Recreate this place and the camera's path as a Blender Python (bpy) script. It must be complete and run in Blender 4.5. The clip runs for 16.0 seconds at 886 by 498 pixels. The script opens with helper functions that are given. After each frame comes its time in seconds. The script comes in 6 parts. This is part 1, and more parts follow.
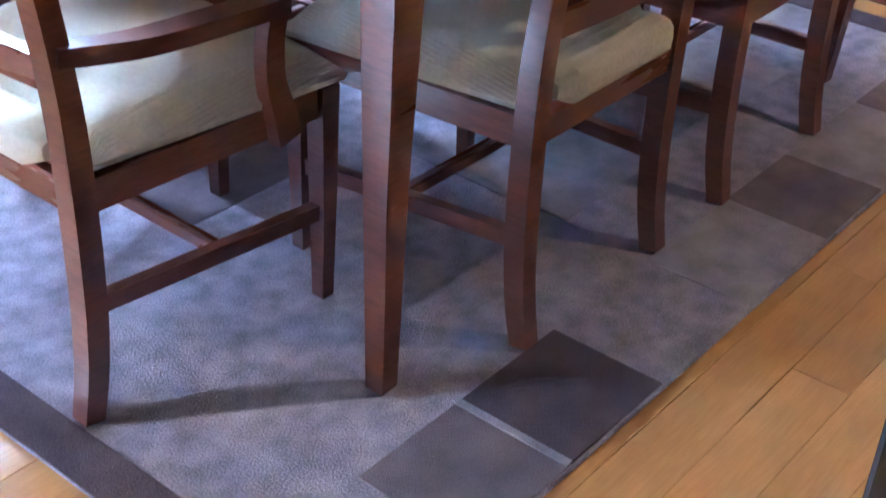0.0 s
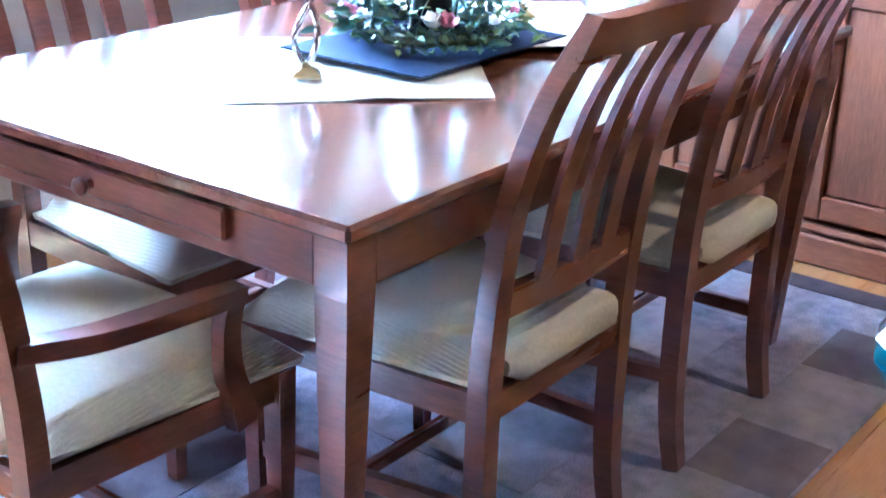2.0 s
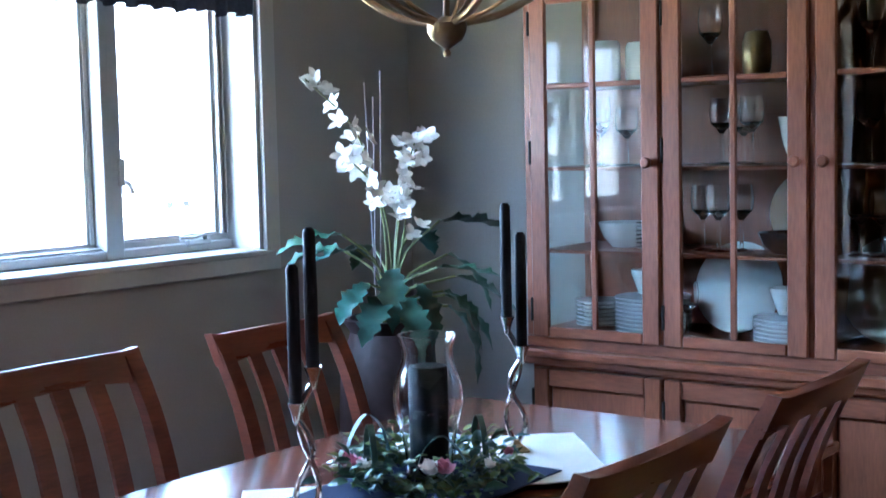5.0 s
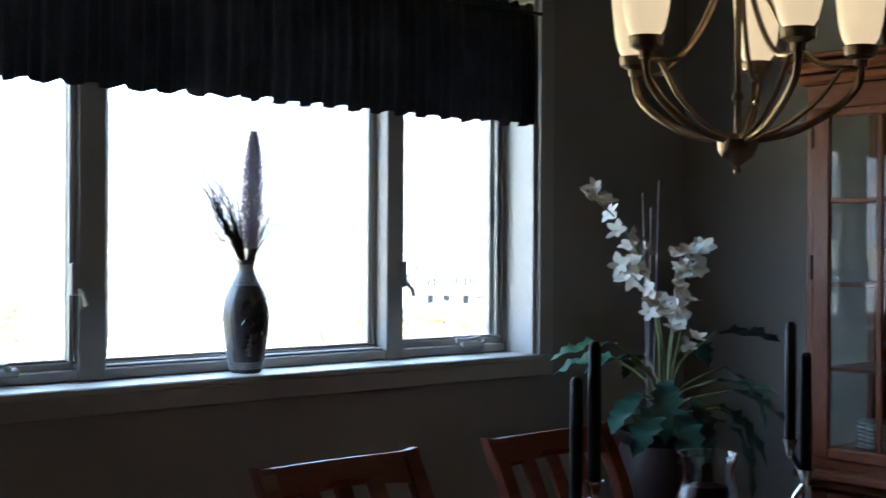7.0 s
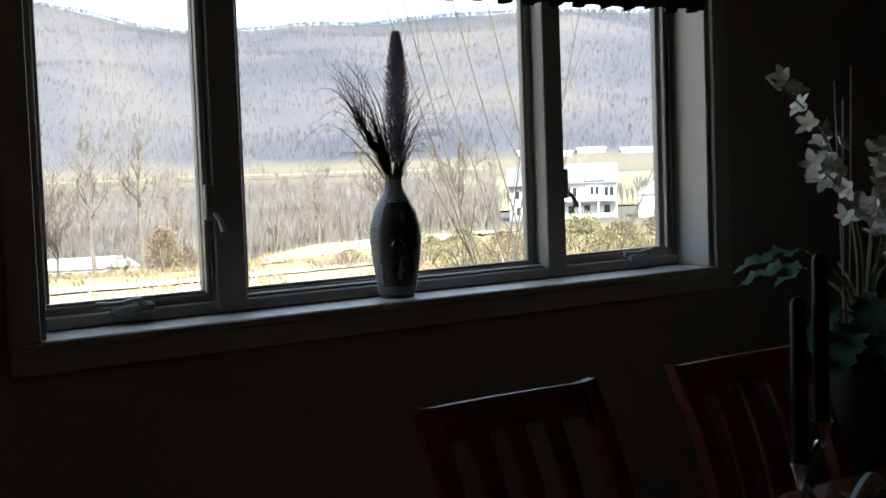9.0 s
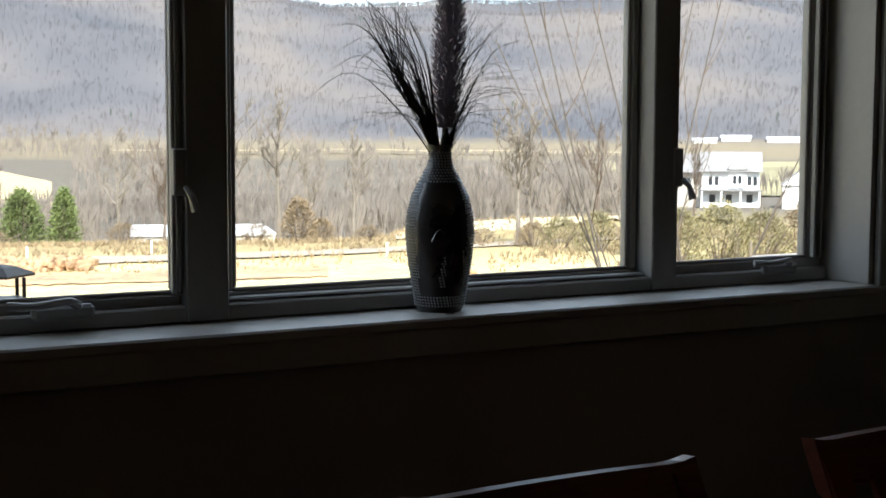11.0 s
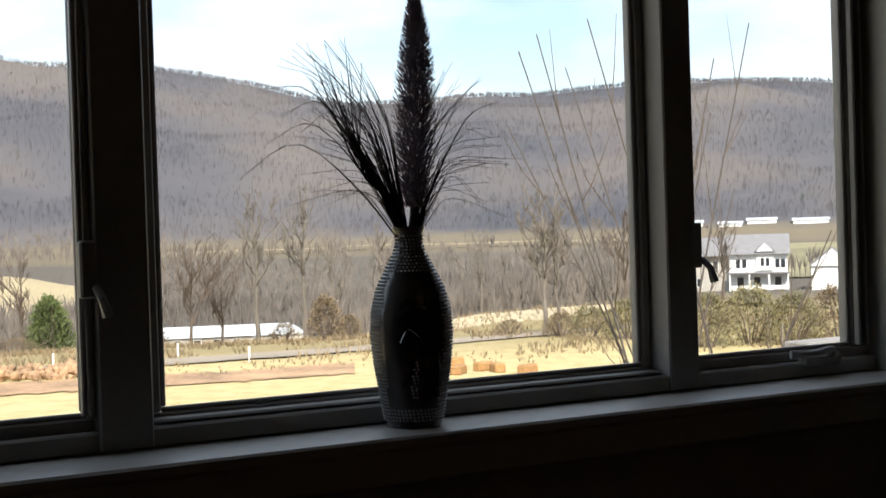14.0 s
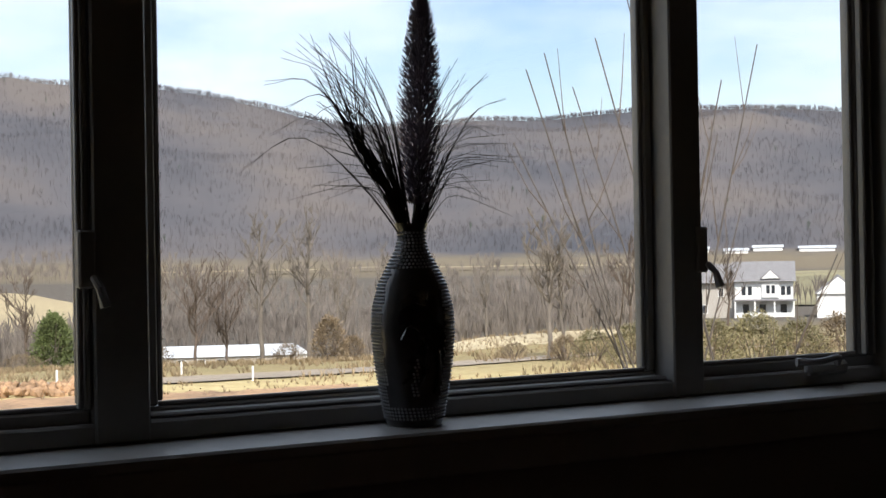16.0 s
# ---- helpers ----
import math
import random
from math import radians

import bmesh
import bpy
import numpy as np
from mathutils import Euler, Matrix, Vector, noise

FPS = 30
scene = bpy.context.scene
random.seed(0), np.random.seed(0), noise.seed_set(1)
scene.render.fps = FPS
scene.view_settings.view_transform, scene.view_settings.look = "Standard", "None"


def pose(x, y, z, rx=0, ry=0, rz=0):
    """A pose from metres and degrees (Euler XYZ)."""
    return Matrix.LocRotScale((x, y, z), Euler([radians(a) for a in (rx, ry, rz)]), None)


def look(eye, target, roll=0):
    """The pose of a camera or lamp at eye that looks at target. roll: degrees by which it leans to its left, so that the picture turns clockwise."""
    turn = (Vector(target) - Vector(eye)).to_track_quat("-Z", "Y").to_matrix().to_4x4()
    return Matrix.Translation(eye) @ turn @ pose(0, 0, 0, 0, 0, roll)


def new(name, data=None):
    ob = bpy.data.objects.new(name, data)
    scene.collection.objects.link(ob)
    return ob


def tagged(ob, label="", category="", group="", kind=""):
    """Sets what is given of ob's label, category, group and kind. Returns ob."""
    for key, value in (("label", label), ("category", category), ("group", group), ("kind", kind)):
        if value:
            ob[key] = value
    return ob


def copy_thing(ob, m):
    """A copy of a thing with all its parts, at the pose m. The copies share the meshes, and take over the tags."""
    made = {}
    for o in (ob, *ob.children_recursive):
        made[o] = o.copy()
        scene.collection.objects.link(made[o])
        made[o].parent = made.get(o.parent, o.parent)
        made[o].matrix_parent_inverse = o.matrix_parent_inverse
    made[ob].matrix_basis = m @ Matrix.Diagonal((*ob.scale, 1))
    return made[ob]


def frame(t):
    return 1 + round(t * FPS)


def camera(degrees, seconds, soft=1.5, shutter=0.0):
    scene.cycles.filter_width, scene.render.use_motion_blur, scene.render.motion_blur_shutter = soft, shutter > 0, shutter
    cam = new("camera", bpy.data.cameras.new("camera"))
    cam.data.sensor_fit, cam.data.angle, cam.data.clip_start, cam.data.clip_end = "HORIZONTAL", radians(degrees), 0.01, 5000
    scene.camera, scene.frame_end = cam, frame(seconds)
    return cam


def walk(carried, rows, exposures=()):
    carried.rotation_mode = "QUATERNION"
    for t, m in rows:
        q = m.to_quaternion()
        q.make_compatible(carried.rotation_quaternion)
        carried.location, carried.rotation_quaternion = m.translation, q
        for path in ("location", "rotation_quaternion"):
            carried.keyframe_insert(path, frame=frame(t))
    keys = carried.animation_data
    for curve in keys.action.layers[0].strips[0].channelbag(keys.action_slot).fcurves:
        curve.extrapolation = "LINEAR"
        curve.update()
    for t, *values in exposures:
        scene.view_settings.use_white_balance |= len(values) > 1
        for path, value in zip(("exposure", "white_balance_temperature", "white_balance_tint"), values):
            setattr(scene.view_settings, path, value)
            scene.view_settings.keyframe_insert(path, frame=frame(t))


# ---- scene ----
# ---------- camera and walk ----------
cam = camera(37.09, 16.0, soft=1.5, shutter=0.4)
PATH = [
    (0, (-0.030, -0.380, 1.283), (1.298, 0.648, 0.196), 3.1),
    (0.5, (-0.039, -0.388, 1.295), (1.342, 0.665, 0.303), 3.0),
    (1, (-0.042, -0.395, 1.306), (1.400, 0.656, 0.403), 2.8),
    (1.5, (-0.045, -0.403, 1.317), (1.430, 0.674, 0.501), 2.4),
    (2, (-0.046, -0.402, 1.326), (1.452, 0.701, 0.592), 1.9),
    (2.5, (-0.046, -0.407, 1.346), (1.480, 0.711, 0.697), 1.6),
    (3, (-0.056, -0.413, 1.358), (1.490, 0.723, 0.791), 0.9),
    (3.5, (-0.058, -0.421, 1.373), (1.509, 0.725, 0.894), 0.3),
    (4, (-0.061, -0.430, 1.388), (1.520, 0.730, 0.995), 0.0),
    (4.2, (-0.057, -0.434, 1.396), (1.530, 0.737, 1.064), -0.2),
    (6.3, (-0.127, -0.454, 1.476), (1.408, 0.829, 1.489), -0.2),
    (6.5, (-0.126, -0.445, 1.470), (1.346, 0.909, 1.486), -0.2),
    (7, (-0.133, -0.425, 1.463), (1.210, 1.057, 1.455), 0.3),
    (7.5, (-0.123, -0.410, 1.457), (1.147, 1.134, 1.412), -0.1),
    (8, (-0.100, -0.375, 1.454), (1.131, 1.200, 1.388), -0.6),
    (8.2, (-0.093, -0.345, 1.453), (1.122, 1.241, 1.359), -1.3),
    (10.3, (0.438, 0.323, 1.445), (1.570, 1.967, 1.303), -1.6),
    (10.5, (0.488, 0.368, 1.434), (1.600, 2.027, 1.300), -1.4),
    (11, (0.663, 0.488, 1.424), (1.664, 2.212, 1.260), 0.2),
    (11.5, (0.783, 0.621, 1.434), (1.740, 2.366, 1.234), -1.5),
    (12, (0.862, 0.706, 1.426), (1.801, 2.464, 1.256), -3.0),
    (12.5, (0.929, 0.730, 1.430), (1.834, 2.500, 1.208), -0.9),
    (13, (0.957, 0.759, 1.435), (1.870, 2.529, 1.262), -1.1),
    (13.5, (0.944, 0.757, 1.426), (1.888, 2.519, 1.343), -1.1),
    (14, (0.936, 0.787, 1.404), (1.906, 2.537, 1.381), -1.8),
    (14.5, (0.938, 0.804, 1.368), (1.923, 2.545, 1.391), -1.3),
    (15, (0.944, 0.810, 1.364), (1.915, 2.559, 1.380), -0.9),
    (15.5, (0.951, 0.808, 1.367), (1.922, 2.556, 1.381), -1.0),
    (16, (0.949, 0.804, 1.365), (1.912, 2.557, 1.377), -1.0),
]
EXPOSURES = [(0, 7.35, 4800, 14), (0.5, 7.7, 4720, 14), (2.0, 7.85, 4350, 10), (3.0, 7.0, 4350, 9), (4.2, 6.1, 4550, 10), (5.6, 5.5, 4700, 10), (6.4, 4.95, 4850, 8), (7.0, 3.65, 5180, 9), (7.5, 2.55, 5550, 10), (8.2, 1.8, 5850, 10), (10.4, 1.5, 6250, 11), (11.2, 1.25, 6350, 11), (13.0, 0.95, 6550, 12),
             (13.6, 0.75, 6600, 14), (14.2, 0.5, 6650, 15), (14.8, 0.34, 6650, 16), (16.0, 0.30, 6500, 17)]
walk(cam, [(t, look(e, a, r)) for t, e, a, r in PATH], EXPOSURES)

# ---------- daylight ----------
SUN_EL, SUN_AZ = radians(42), radians(200)          # azimuth clockwise from +y
world = bpy.data.worlds.new("daylight")
scene.world = world
world.use_nodes = True
wn = world.node_tree.nodes
wl = world.node_tree.links
bg = wn["Background"]
sky = wn.new("ShaderNodeTexSky")
sky.sky_type, sky.sun_disc = "NISHITA", False
sky.sun_elevation, sky.sun_rotation = SUN_EL, SUN_AZ
sky.air_density, sky.dust_density = 1.0, 1.5
# thin, bright cloud over the blue
wc = wn.new("ShaderNodeTexCoord")
wm = wn.new("ShaderNodeMapping")
wm.inputs["Scale"].default_value = (1.0, 1.0, 3.2)
wnz = wn.new("ShaderNodeTexNoise")
wnz.inputs["Scale"].default_value, wnz.inputs["Detail"].default_value, wnz.inputs["Roughness"].default_value = 2.6, 6, 0.55
wr = wn.new("ShaderNodeValToRGB")
wr.color_ramp.elements[0].position, wr.color_ramp.elements[1].position = 0.36, 0.62
wx = wn.new("ShaderNodeMix")
wx.data_type = "RGBA"
wx.inputs["B"].default_value = (6.6, 7.3, 8.0, 1)
wl.new(wc.outputs["Generated"], wm.inputs["Vector"])
wl.new(wm.outputs["Vector"], wnz.inputs["Vector"])
wl.new(wnz.outputs["Fac"], wr.inputs["Fac"])
wl.new(wr.outputs["Color"], wx.inputs["Factor"])
wl.new(sky.outputs["Color"], wx.inputs["A"])
wl.new(wx.outputs["Result"], bg.inputs["Color"])
bg.inputs["Strength"].default_value = 0.15

sun = new("sun", bpy.data.lights.new("sun", "SUN"))
sun.data.energy, sun.data.angle, sun.data.color = 5.0, radians(0.6), (1.0, 0.95, 0.86)
sun_dir = Vector((math.sin(SUN_AZ) * math.cos(SUN_EL), math.cos(SUN_AZ) * math.cos(SUN_EL), math.sin(SUN_EL)))
sun.matrix_world = look(sun_dir * 60, (0, 0, 0))

# one warm fill lamp, unseen and added, over the open side of the room
lamp = new("warm_fill", bpy.data.lights.new("warm_fill", "AREA"))
lamp.data.shape, lamp.data.size, lamp.data.energy, lamp.data.color = "DISK", 0.13, 0.10, (1.0, 0.66, 0.34)
lamp.matrix_world = look((2.4, -0.6, 2.60), (2.4, -0.6, 0))

# ---------- materials ----------
def material(name, base, rough=0.5, metal=0.0, vary=0.12, scale=6.0, grain=60.0, bump=0.15, stretch=(1, 1, 1), coat=0.0, second=None, spec=0.5):
    """A surface with variation at a coarse and a fine scale, and fine relief."""
    m = bpy.data.materials.new(name)
    m.use_nodes = True
    n, l = m.node_tree.nodes, m.node_tree.links
    b = n["Principled BSDF"]
    b.inputs["Metallic"].default_value = metal
    b.inputs["Coat Weight"].default_value = coat
    b.inputs["Coat Roughness"].default_value = 0.12
    b.inputs["Specular IOR Level"].default_value = spec
    tc, mp = n.new("ShaderNodeTexCoord"), n.new("ShaderNodeMapping")
    mp.inputs["Scale"].default_value = stretch
    l.new(tc.outputs["Object"], mp.inputs["Vector"])
    big, fine = n.new("ShaderNodeTexNoise"), n.new("ShaderNodeTexNoise")
    big.inputs["Scale"].default_value, big.inputs["Detail"].default_value = scale, 5
    fine.inputs["Scale"].default_value, fine.inputs["Detail"].default_value = grain, 4
    l.new(mp.outputs["Vector"], big.inputs["Vector"])
    l.new(mp.outputs["Vector"], fine.inputs["Vector"])
    info = n.new("ShaderNodeObjectInfo")
    mix = n.new("ShaderNodeMath")
    mix.operation = "MULTIPLY_ADD"
    mix.inputs[1].default_value = 0.45
    l.new(fine.outputs["Fac"], mix.inputs[0])
    half = n.new("ShaderNodeMath")
    half.operation = "MULTIPLY"
    half.inputs[1].default_value = 0.55
    l.new(big.outputs["Fac"], half.inputs[0])
    l.new(half.outputs[0], mix.inputs[2])
    ramp = n.new("ShaderNodeValToRGB")
    c = Vector(base)
    dark = second if second else tuple(c * (1 - 2.2 * vary))
    lite = tuple(c * (1 + 1.6 * vary))
    ramp.color_ramp.elements[0].position, ramp.color_ramp.elements[0].color = 0.33, (*dark, 1)
    ramp.color_ramp.elements[1].position, ramp.color_ramp.elements[1].color = 0.67, (*[min(v, 1) for v in lite], 1)
    l.new(mix.outputs[0], ramp.inputs["Fac"])
    hsv = n.new("ShaderNodeHueSaturation")
    val = n.new("ShaderNodeMapRange")
    val.inputs["To Min"].default_value, val.inputs["To Max"].default_value = 1 - 0.5 * vary, 1 + 0.5 * vary
    l.new(info.outputs["Random"], val.inputs["Value"])
    l.new(val.outputs["Result"], hsv.inputs["Value"])
    l.new(ramp.outputs["Color"], hsv.inputs["Color"])
    l.new(hsv.outputs["Color"], b.inputs["Base Color"])
    rr = n.new("ShaderNodeMapRange")
    rr.inputs["To Min"].default_value, rr.inputs["To Max"].default_value = max(rough * 0.8, 0.02), min(rough * 1.25, 1)
    l.new(big.outputs["Fac"], rr.inputs["Value"])
    l.new(rr.outputs["Result"], b.inputs["Roughness"])
    if bump:
        bp = n.new("ShaderNodeBump")
        bp.inputs["Strength"].default_value, bp.inputs["Distance"].default_value = bump, 0.004
        l.new(fine.outputs["Fac"], bp.inputs["Height"])
        l.new(bp.outputs["Normal"], b.inputs["Normal"])
    return m


def glass_material(name, tint=(1, 1, 1), rough=0.0):
    m = bpy.data.materials.new(name)
    m.use_nodes = True
    b = m.node_tree.nodes["Principled BSDF"]
    b.inputs["Base Color"].default_value = (*tint, 1)
    b.inputs["Roughness"].default_value, b.inputs["IOR"].default_value = rough, 1.45
    b.inputs["Transmission Weight"].default_value = 1.0
    return m


def pane_material(name, gloss=0.06):
    """Thin clear glass: lets light straight through and mirrors a little, more so at a slant."""
    m = bpy.data.materials.new(name)
    m.use_nodes = True
    n, l = m.node_tree.nodes, m.node_tree.links
    n.remove(n["Principled BSDF"])
    clear, shine, mix, face = n.new("ShaderNodeBsdfTransparent"), n.new("ShaderNodeBsdfGlossy"), n.new("ShaderNodeMixShader"), n.new("ShaderNodeLayerWeight")
    steep, fac = n.new("ShaderNodeMath"), n.new("ShaderNodeMath")
    steep.operation, fac.operation = "POWER", "MULTIPLY_ADD"
    clear.inputs["Color"].default_value = (0.96, 0.98, 0.97, 1)
    shine.inputs["Roughness"].default_value = 0.02
    face.inputs["Blend"].default_value = 0.5
    steep.inputs[1].default_value, fac.inputs[1].default_value, fac.inputs[2].default_value = 5.0, 0.85, gloss
    l.new(face.outputs["Facing"], steep.inputs[0])
    l.new(steep.outputs[0], fac.inputs[0])
    l.new(fac.outputs[0], mix.inputs["Fac"])
    l.new(clear.outputs[0], mix.inputs[1])
    l.new(shine.outputs[0], mix.inputs[2])
    l.new(mix.outputs[0], n["Material Output"].inputs["Surface"])
    return m


def glow_material(name, colour, strength, base=(0.8, 0.7, 0.5)):
    m = bpy.data.materials.new(name)
    m.use_nodes = True
    b = m.node_tree.nodes["Principled BSDF"]
    b.inputs["Base Color"].default_value = (*base, 1)
    b.inputs["Roughness"].default_value = 0.4
    b.inputs["Emission Color"].default_value = (*colour, 1)
    b.inputs["Emission Strength"].default_value = strength
    return m


M = {}
M["cherry"] = material("cherry wood", (0.150, 0.042, 0.022), 0.3, vary=0.16, scale=3, grain=26, bump=0.06, stretch=(1, 1, 6), coat=0.35, second=(0.085, 0.022, 0.013))
M["cherry_x"] = material("cherry wood along", (0.150, 0.042, 0.022), 0.28, vary=0.16, scale=3, grain=26, bump=0.06, stretch=(1, 9, 9), coat=0.35, second=(0.110, 0.030, 0.017))
M["cherry_y"] = material("cherry wood across", (0.150, 0.042, 0.022), 0.28, vary=0.16, scale=3, grain=26, bump=0.06, stretch=(9, 1, 9), coat=0.35, second=(0.085, 0.022, 0.013))
M["tabletop"] = material("polished cherry top", (0.17, 0.055, 0.028), 0.2, vary=0.14, scale=2.2, grain=18, bump=0.05, stretch=(1, 10, 10), coat=0.8, second=(0.105, 0.03, 0.016))
M["hutch"] = material("hutch cherry", (0.225, 0.078, 0.035), 0.40, vary=0.15, scale=2.5, grain=24, bump=0.06, stretch=(6, 6, 1), coat=0.12, second=(0.155, 0.051, 0.023))
M["hutch_y"] = material("hutch cherry rail", (0.225, 0.078, 0.035), 0.40, vary=0.15, scale=2.5, grain=24, bump=0.06, stretch=(6, 1, 6), coat=0.12, second=(0.15, 0.048, 0.021))
M["wall"] = material("taupe wall paint", (0.33, 0.31, 0.285), 0.8, vary=0.03, scale=1.5, grain=140, bump=0.12, spec=0.3)
M["ceiling"] = material("ceiling paint", (0.40, 0.395, 0.385), 0.9, vary=0.02, scale=2, grain=120, bump=0.15)
M["trim"] = material("trim paint", (0.42, 0.405, 0.385), 0.45, vary=0.03, scale=3, grain=60, bump=0.05)
M["vinyl"] = material("window frame paint", (0.30, 0.285, 0.27), 0.4, vary=0.03, scale=4, grain=80, bump=0.03)
M["screenbar"] = material("window track metal", (0.35, 0.35, 0.36), 0.4, metal=0.6, vary=0.05)
M["valance"] = material("black pleated cloth", (0.040, 0.037, 0.040), 0.9, vary=0.25, scale=8, grain=220, bump=0.35, spec=0.2)
M["floor"] = material("honey oak boards", (0.47, 0.235, 0.08), 0.22, vary=0.07, scale=1.6, grain=16, bump=0.03, stretch=(1, 12, 1), coat=0.6, second=(0.41, 0.195, 0.062))
M["joint"] = material("board joints", (0.30, 0.15, 0.052), 0.8)
M["rug"] = material("grey violet wool", (0.305, 0.262, 0.31), 0.95, vary=0.22, scale=22, grain=260, bump=0.8, spec=0.1)
M["rug_dark"] = material("dark plum wool", (0.080, 0.055, 0.062), 0.95, vary=0.18, scale=14, grain=400, bump=0.5, spec=0.1)
M["rug_mid"] = material("taupe wool", (0.155, 0.120, 0.132), 0.95, vary=0.18, scale=14, grain=400, bump=0.5, spec=0.1)
M["rug_beige"] = material("beige wool", (0.265, 0.230, 0.255), 0.95, vary=0.18, scale=14, grain=400, bump=0.5, spec=0.1)
M["cream"] = material("cream ribbed upholstery", (0.60, 0.54, 0.43), 0.85, vary=0.06, scale=5, grain=130, bump=0.3, spec=0.2)
M["linen"] = material("white linen", (0.80, 0.78, 0.72), 0.9, vary=0.04, scale=9, grain=220, bump=0.3, spec=0.2)
M["navy"] = material("navy cloth", (0.016, 0.024, 0.062), 0.85, vary=0.15, scale=9, grain=220, bump=0.3, spec=0.2)
M["silver"] = material("polished pewter", (0.62, 0.60, 0.57), 0.2, metal=1.0, vary=0.06, scale=10, grain=50, bump=0.05)
M["brass"] = material("aged brass", (0.40, 0.31, 0.17), 0.34, metal=1.0, vary=0.1)
M["wax"] = material("black candle wax", (0.010, 0.010, 0.015), 0.5, vary=0.1, bump=0.03, spec=0.25)
M["bronze"] = material("brushed bronze", (0.30, 0.22, 0.15), 0.32, metal=1.0, vary=0.1, scale=9, grain=60, bump=0.05)
M["iron"] = material("dark hinge metal", (0.03, 0.025, 0.022), 0.45, metal=0.7, vary=0.1)
M["glassware"] = glass_material("clear glass")
M["pane"] = pane_material("window pane", 0.025)
M["cabglass"] = pane_material("cabinet pane", 0.045)
M["china"] = material("white china", (0.74, 0.77, 0.78), 0.18, vary=0.03, coat=0.5, bump=0.0)
M["tealglass"] = material("teal glazed glass", (0.014, 0.065, 0.080), 0.10, vary=0.2, scale=14, grain=60, bump=0.0, coat=1.0)
M["urn"] = material("dark brown glaze", (0.024, 0.013, 0.012), 0.5, vary=0.2, scale=5, grain=40, bump=0.1, coat=0.1, spec=0.3)
M["leaf"] = material("dark green leaf", (0.03, 0.08, 0.04), 0.38, vary=0.25, scale=9, grain=40, bump=0.2)
M["leaf_blue"] = material("waxy blue green leaf", (0.035, 0.095, 0.075), 0.34, vary=0.22, scale=9, grain=40, bump=0.2)
M["moss"] = material("sage greenery", (0.13, 0.19, 0.055), 0.6, vary=0.25, scale=12, grain=60, bump=0.2)
M["stem"] = material("green stem", (0.16, 0.18, 0.06), 0.6, vary=0.2)
M["petal"] = material("white petal", (0.80, 0.78, 0.74), 0.7, vary=0.06, scale=30, grain=90, bump=0.1)
M["pink"] = material("pink petal", (0.62, 0.20, 0.26), 0.7, vary=0.2, scale=30, grain=90)
M["vase"] = material("dark hammered glaze", (0.05, 0.045, 0.045), 0.28, vary=0.2, scale=8, grain=60, bump=0.05, coat=0.5)
M["stud"] = material("worn pewter glaze", (0.46, 0.46, 0.47), 0.22, vary=0.12, scale=20, grain=90, bump=0)
# darkened so the unseen walls return little light, like a dim open house
M["backwall"] = material("light-absorbing unseen wall", (0.06, 0.055, 0.052), 0.8, vary=0.04, scale=1.5, grain=140, bump=0.1)
M["grass"] = material("dried dark grass", (0.035, 0.030, 0.022), 0.8, vary=0.25)
M["plume"] = material("dusty purple plume", (0.24, 0.19, 0.20), 0.95, vary=0.25, scale=30, grain=160)
pn, pk = M["plume"].node_tree.nodes, M["plume"].node_tree.links
ptr, pmx = pn.new("ShaderNodeBsdfTranslucent"), pn.new("ShaderNodeMixShader")
ptr.inputs["Color"].default_value = (0.34, 0.27, 0.30, 1)
pmx.inputs["Fac"].default_value = 0.5
pk.new(pn["Principled BSDF"].outputs[0], pmx.inputs[1])
pk.new(ptr.outputs[0], pmx.inputs[2])
pk.new(pmx.outputs[0], pn["Material Output"].inputs["Surface"])
M["black"] = material("black lacquer", (0.012, 0.012, 0.014), 0.3, vary=0.2, coat=0.3)
M["darkglass"] = material("dark bottle glaze", (0.014, 0.010, 0.010), 0.15, vary=0.2, coat=0.8)
M["shade"] = glow_material("lit alabaster shade", (1.0, 0.68, 0.34), 0.065)


# ---------- builders ----------
def part(name, bm, mat, parent=None, label="", smooth=False):
    me = bpy.data.meshes.new(name)
    bmesh.ops.recalc_face_normals(bm, faces=bm.faces)
    if smooth:
        for f in bm.faces:
            f.smooth = True
    bm.to_mesh(me)
    bm.free()
    me.materials.append(mat)
    ob = new(name, me)
    if smooth:
        me.set_sharp_from_angle(angle=radians(40))
    if parent is not None:
        ob.parent = parent
    if label:
        ob["label"] = label
    return ob


def thing(name, m, label, category, group="", kind=""):
    e = new(name)
    e.empty_display_size = 0.05
    e.matrix_world = m
    return tagged(e, label, category, group, kind)


def box(bm, x0, y0, z0, x1, y1, z1, bev=0.003):
    res = bmesh.ops.create_cube(bm, size=1)
    bmesh.ops.scale(bm, vec=(abs(x1 - x0), abs(y1 - y0), abs(z1 - z0)), verts=res["verts"])
    bmesh.ops.translate(bm, vec=((x0 + x1) / 2, (y0 + y1) / 2, (z0 + z1) / 2), verts=res["verts"])
    if bev:
        edges = list({e for v in res["verts"] for e in v.link_edges})
        bmesh.ops.bevel(bm, geom=edges, offset=bev, segments=1, affect="EDGES")
    return bm


def boxed(*a, **k):
    return box(bmesh.new(), *a, **k)


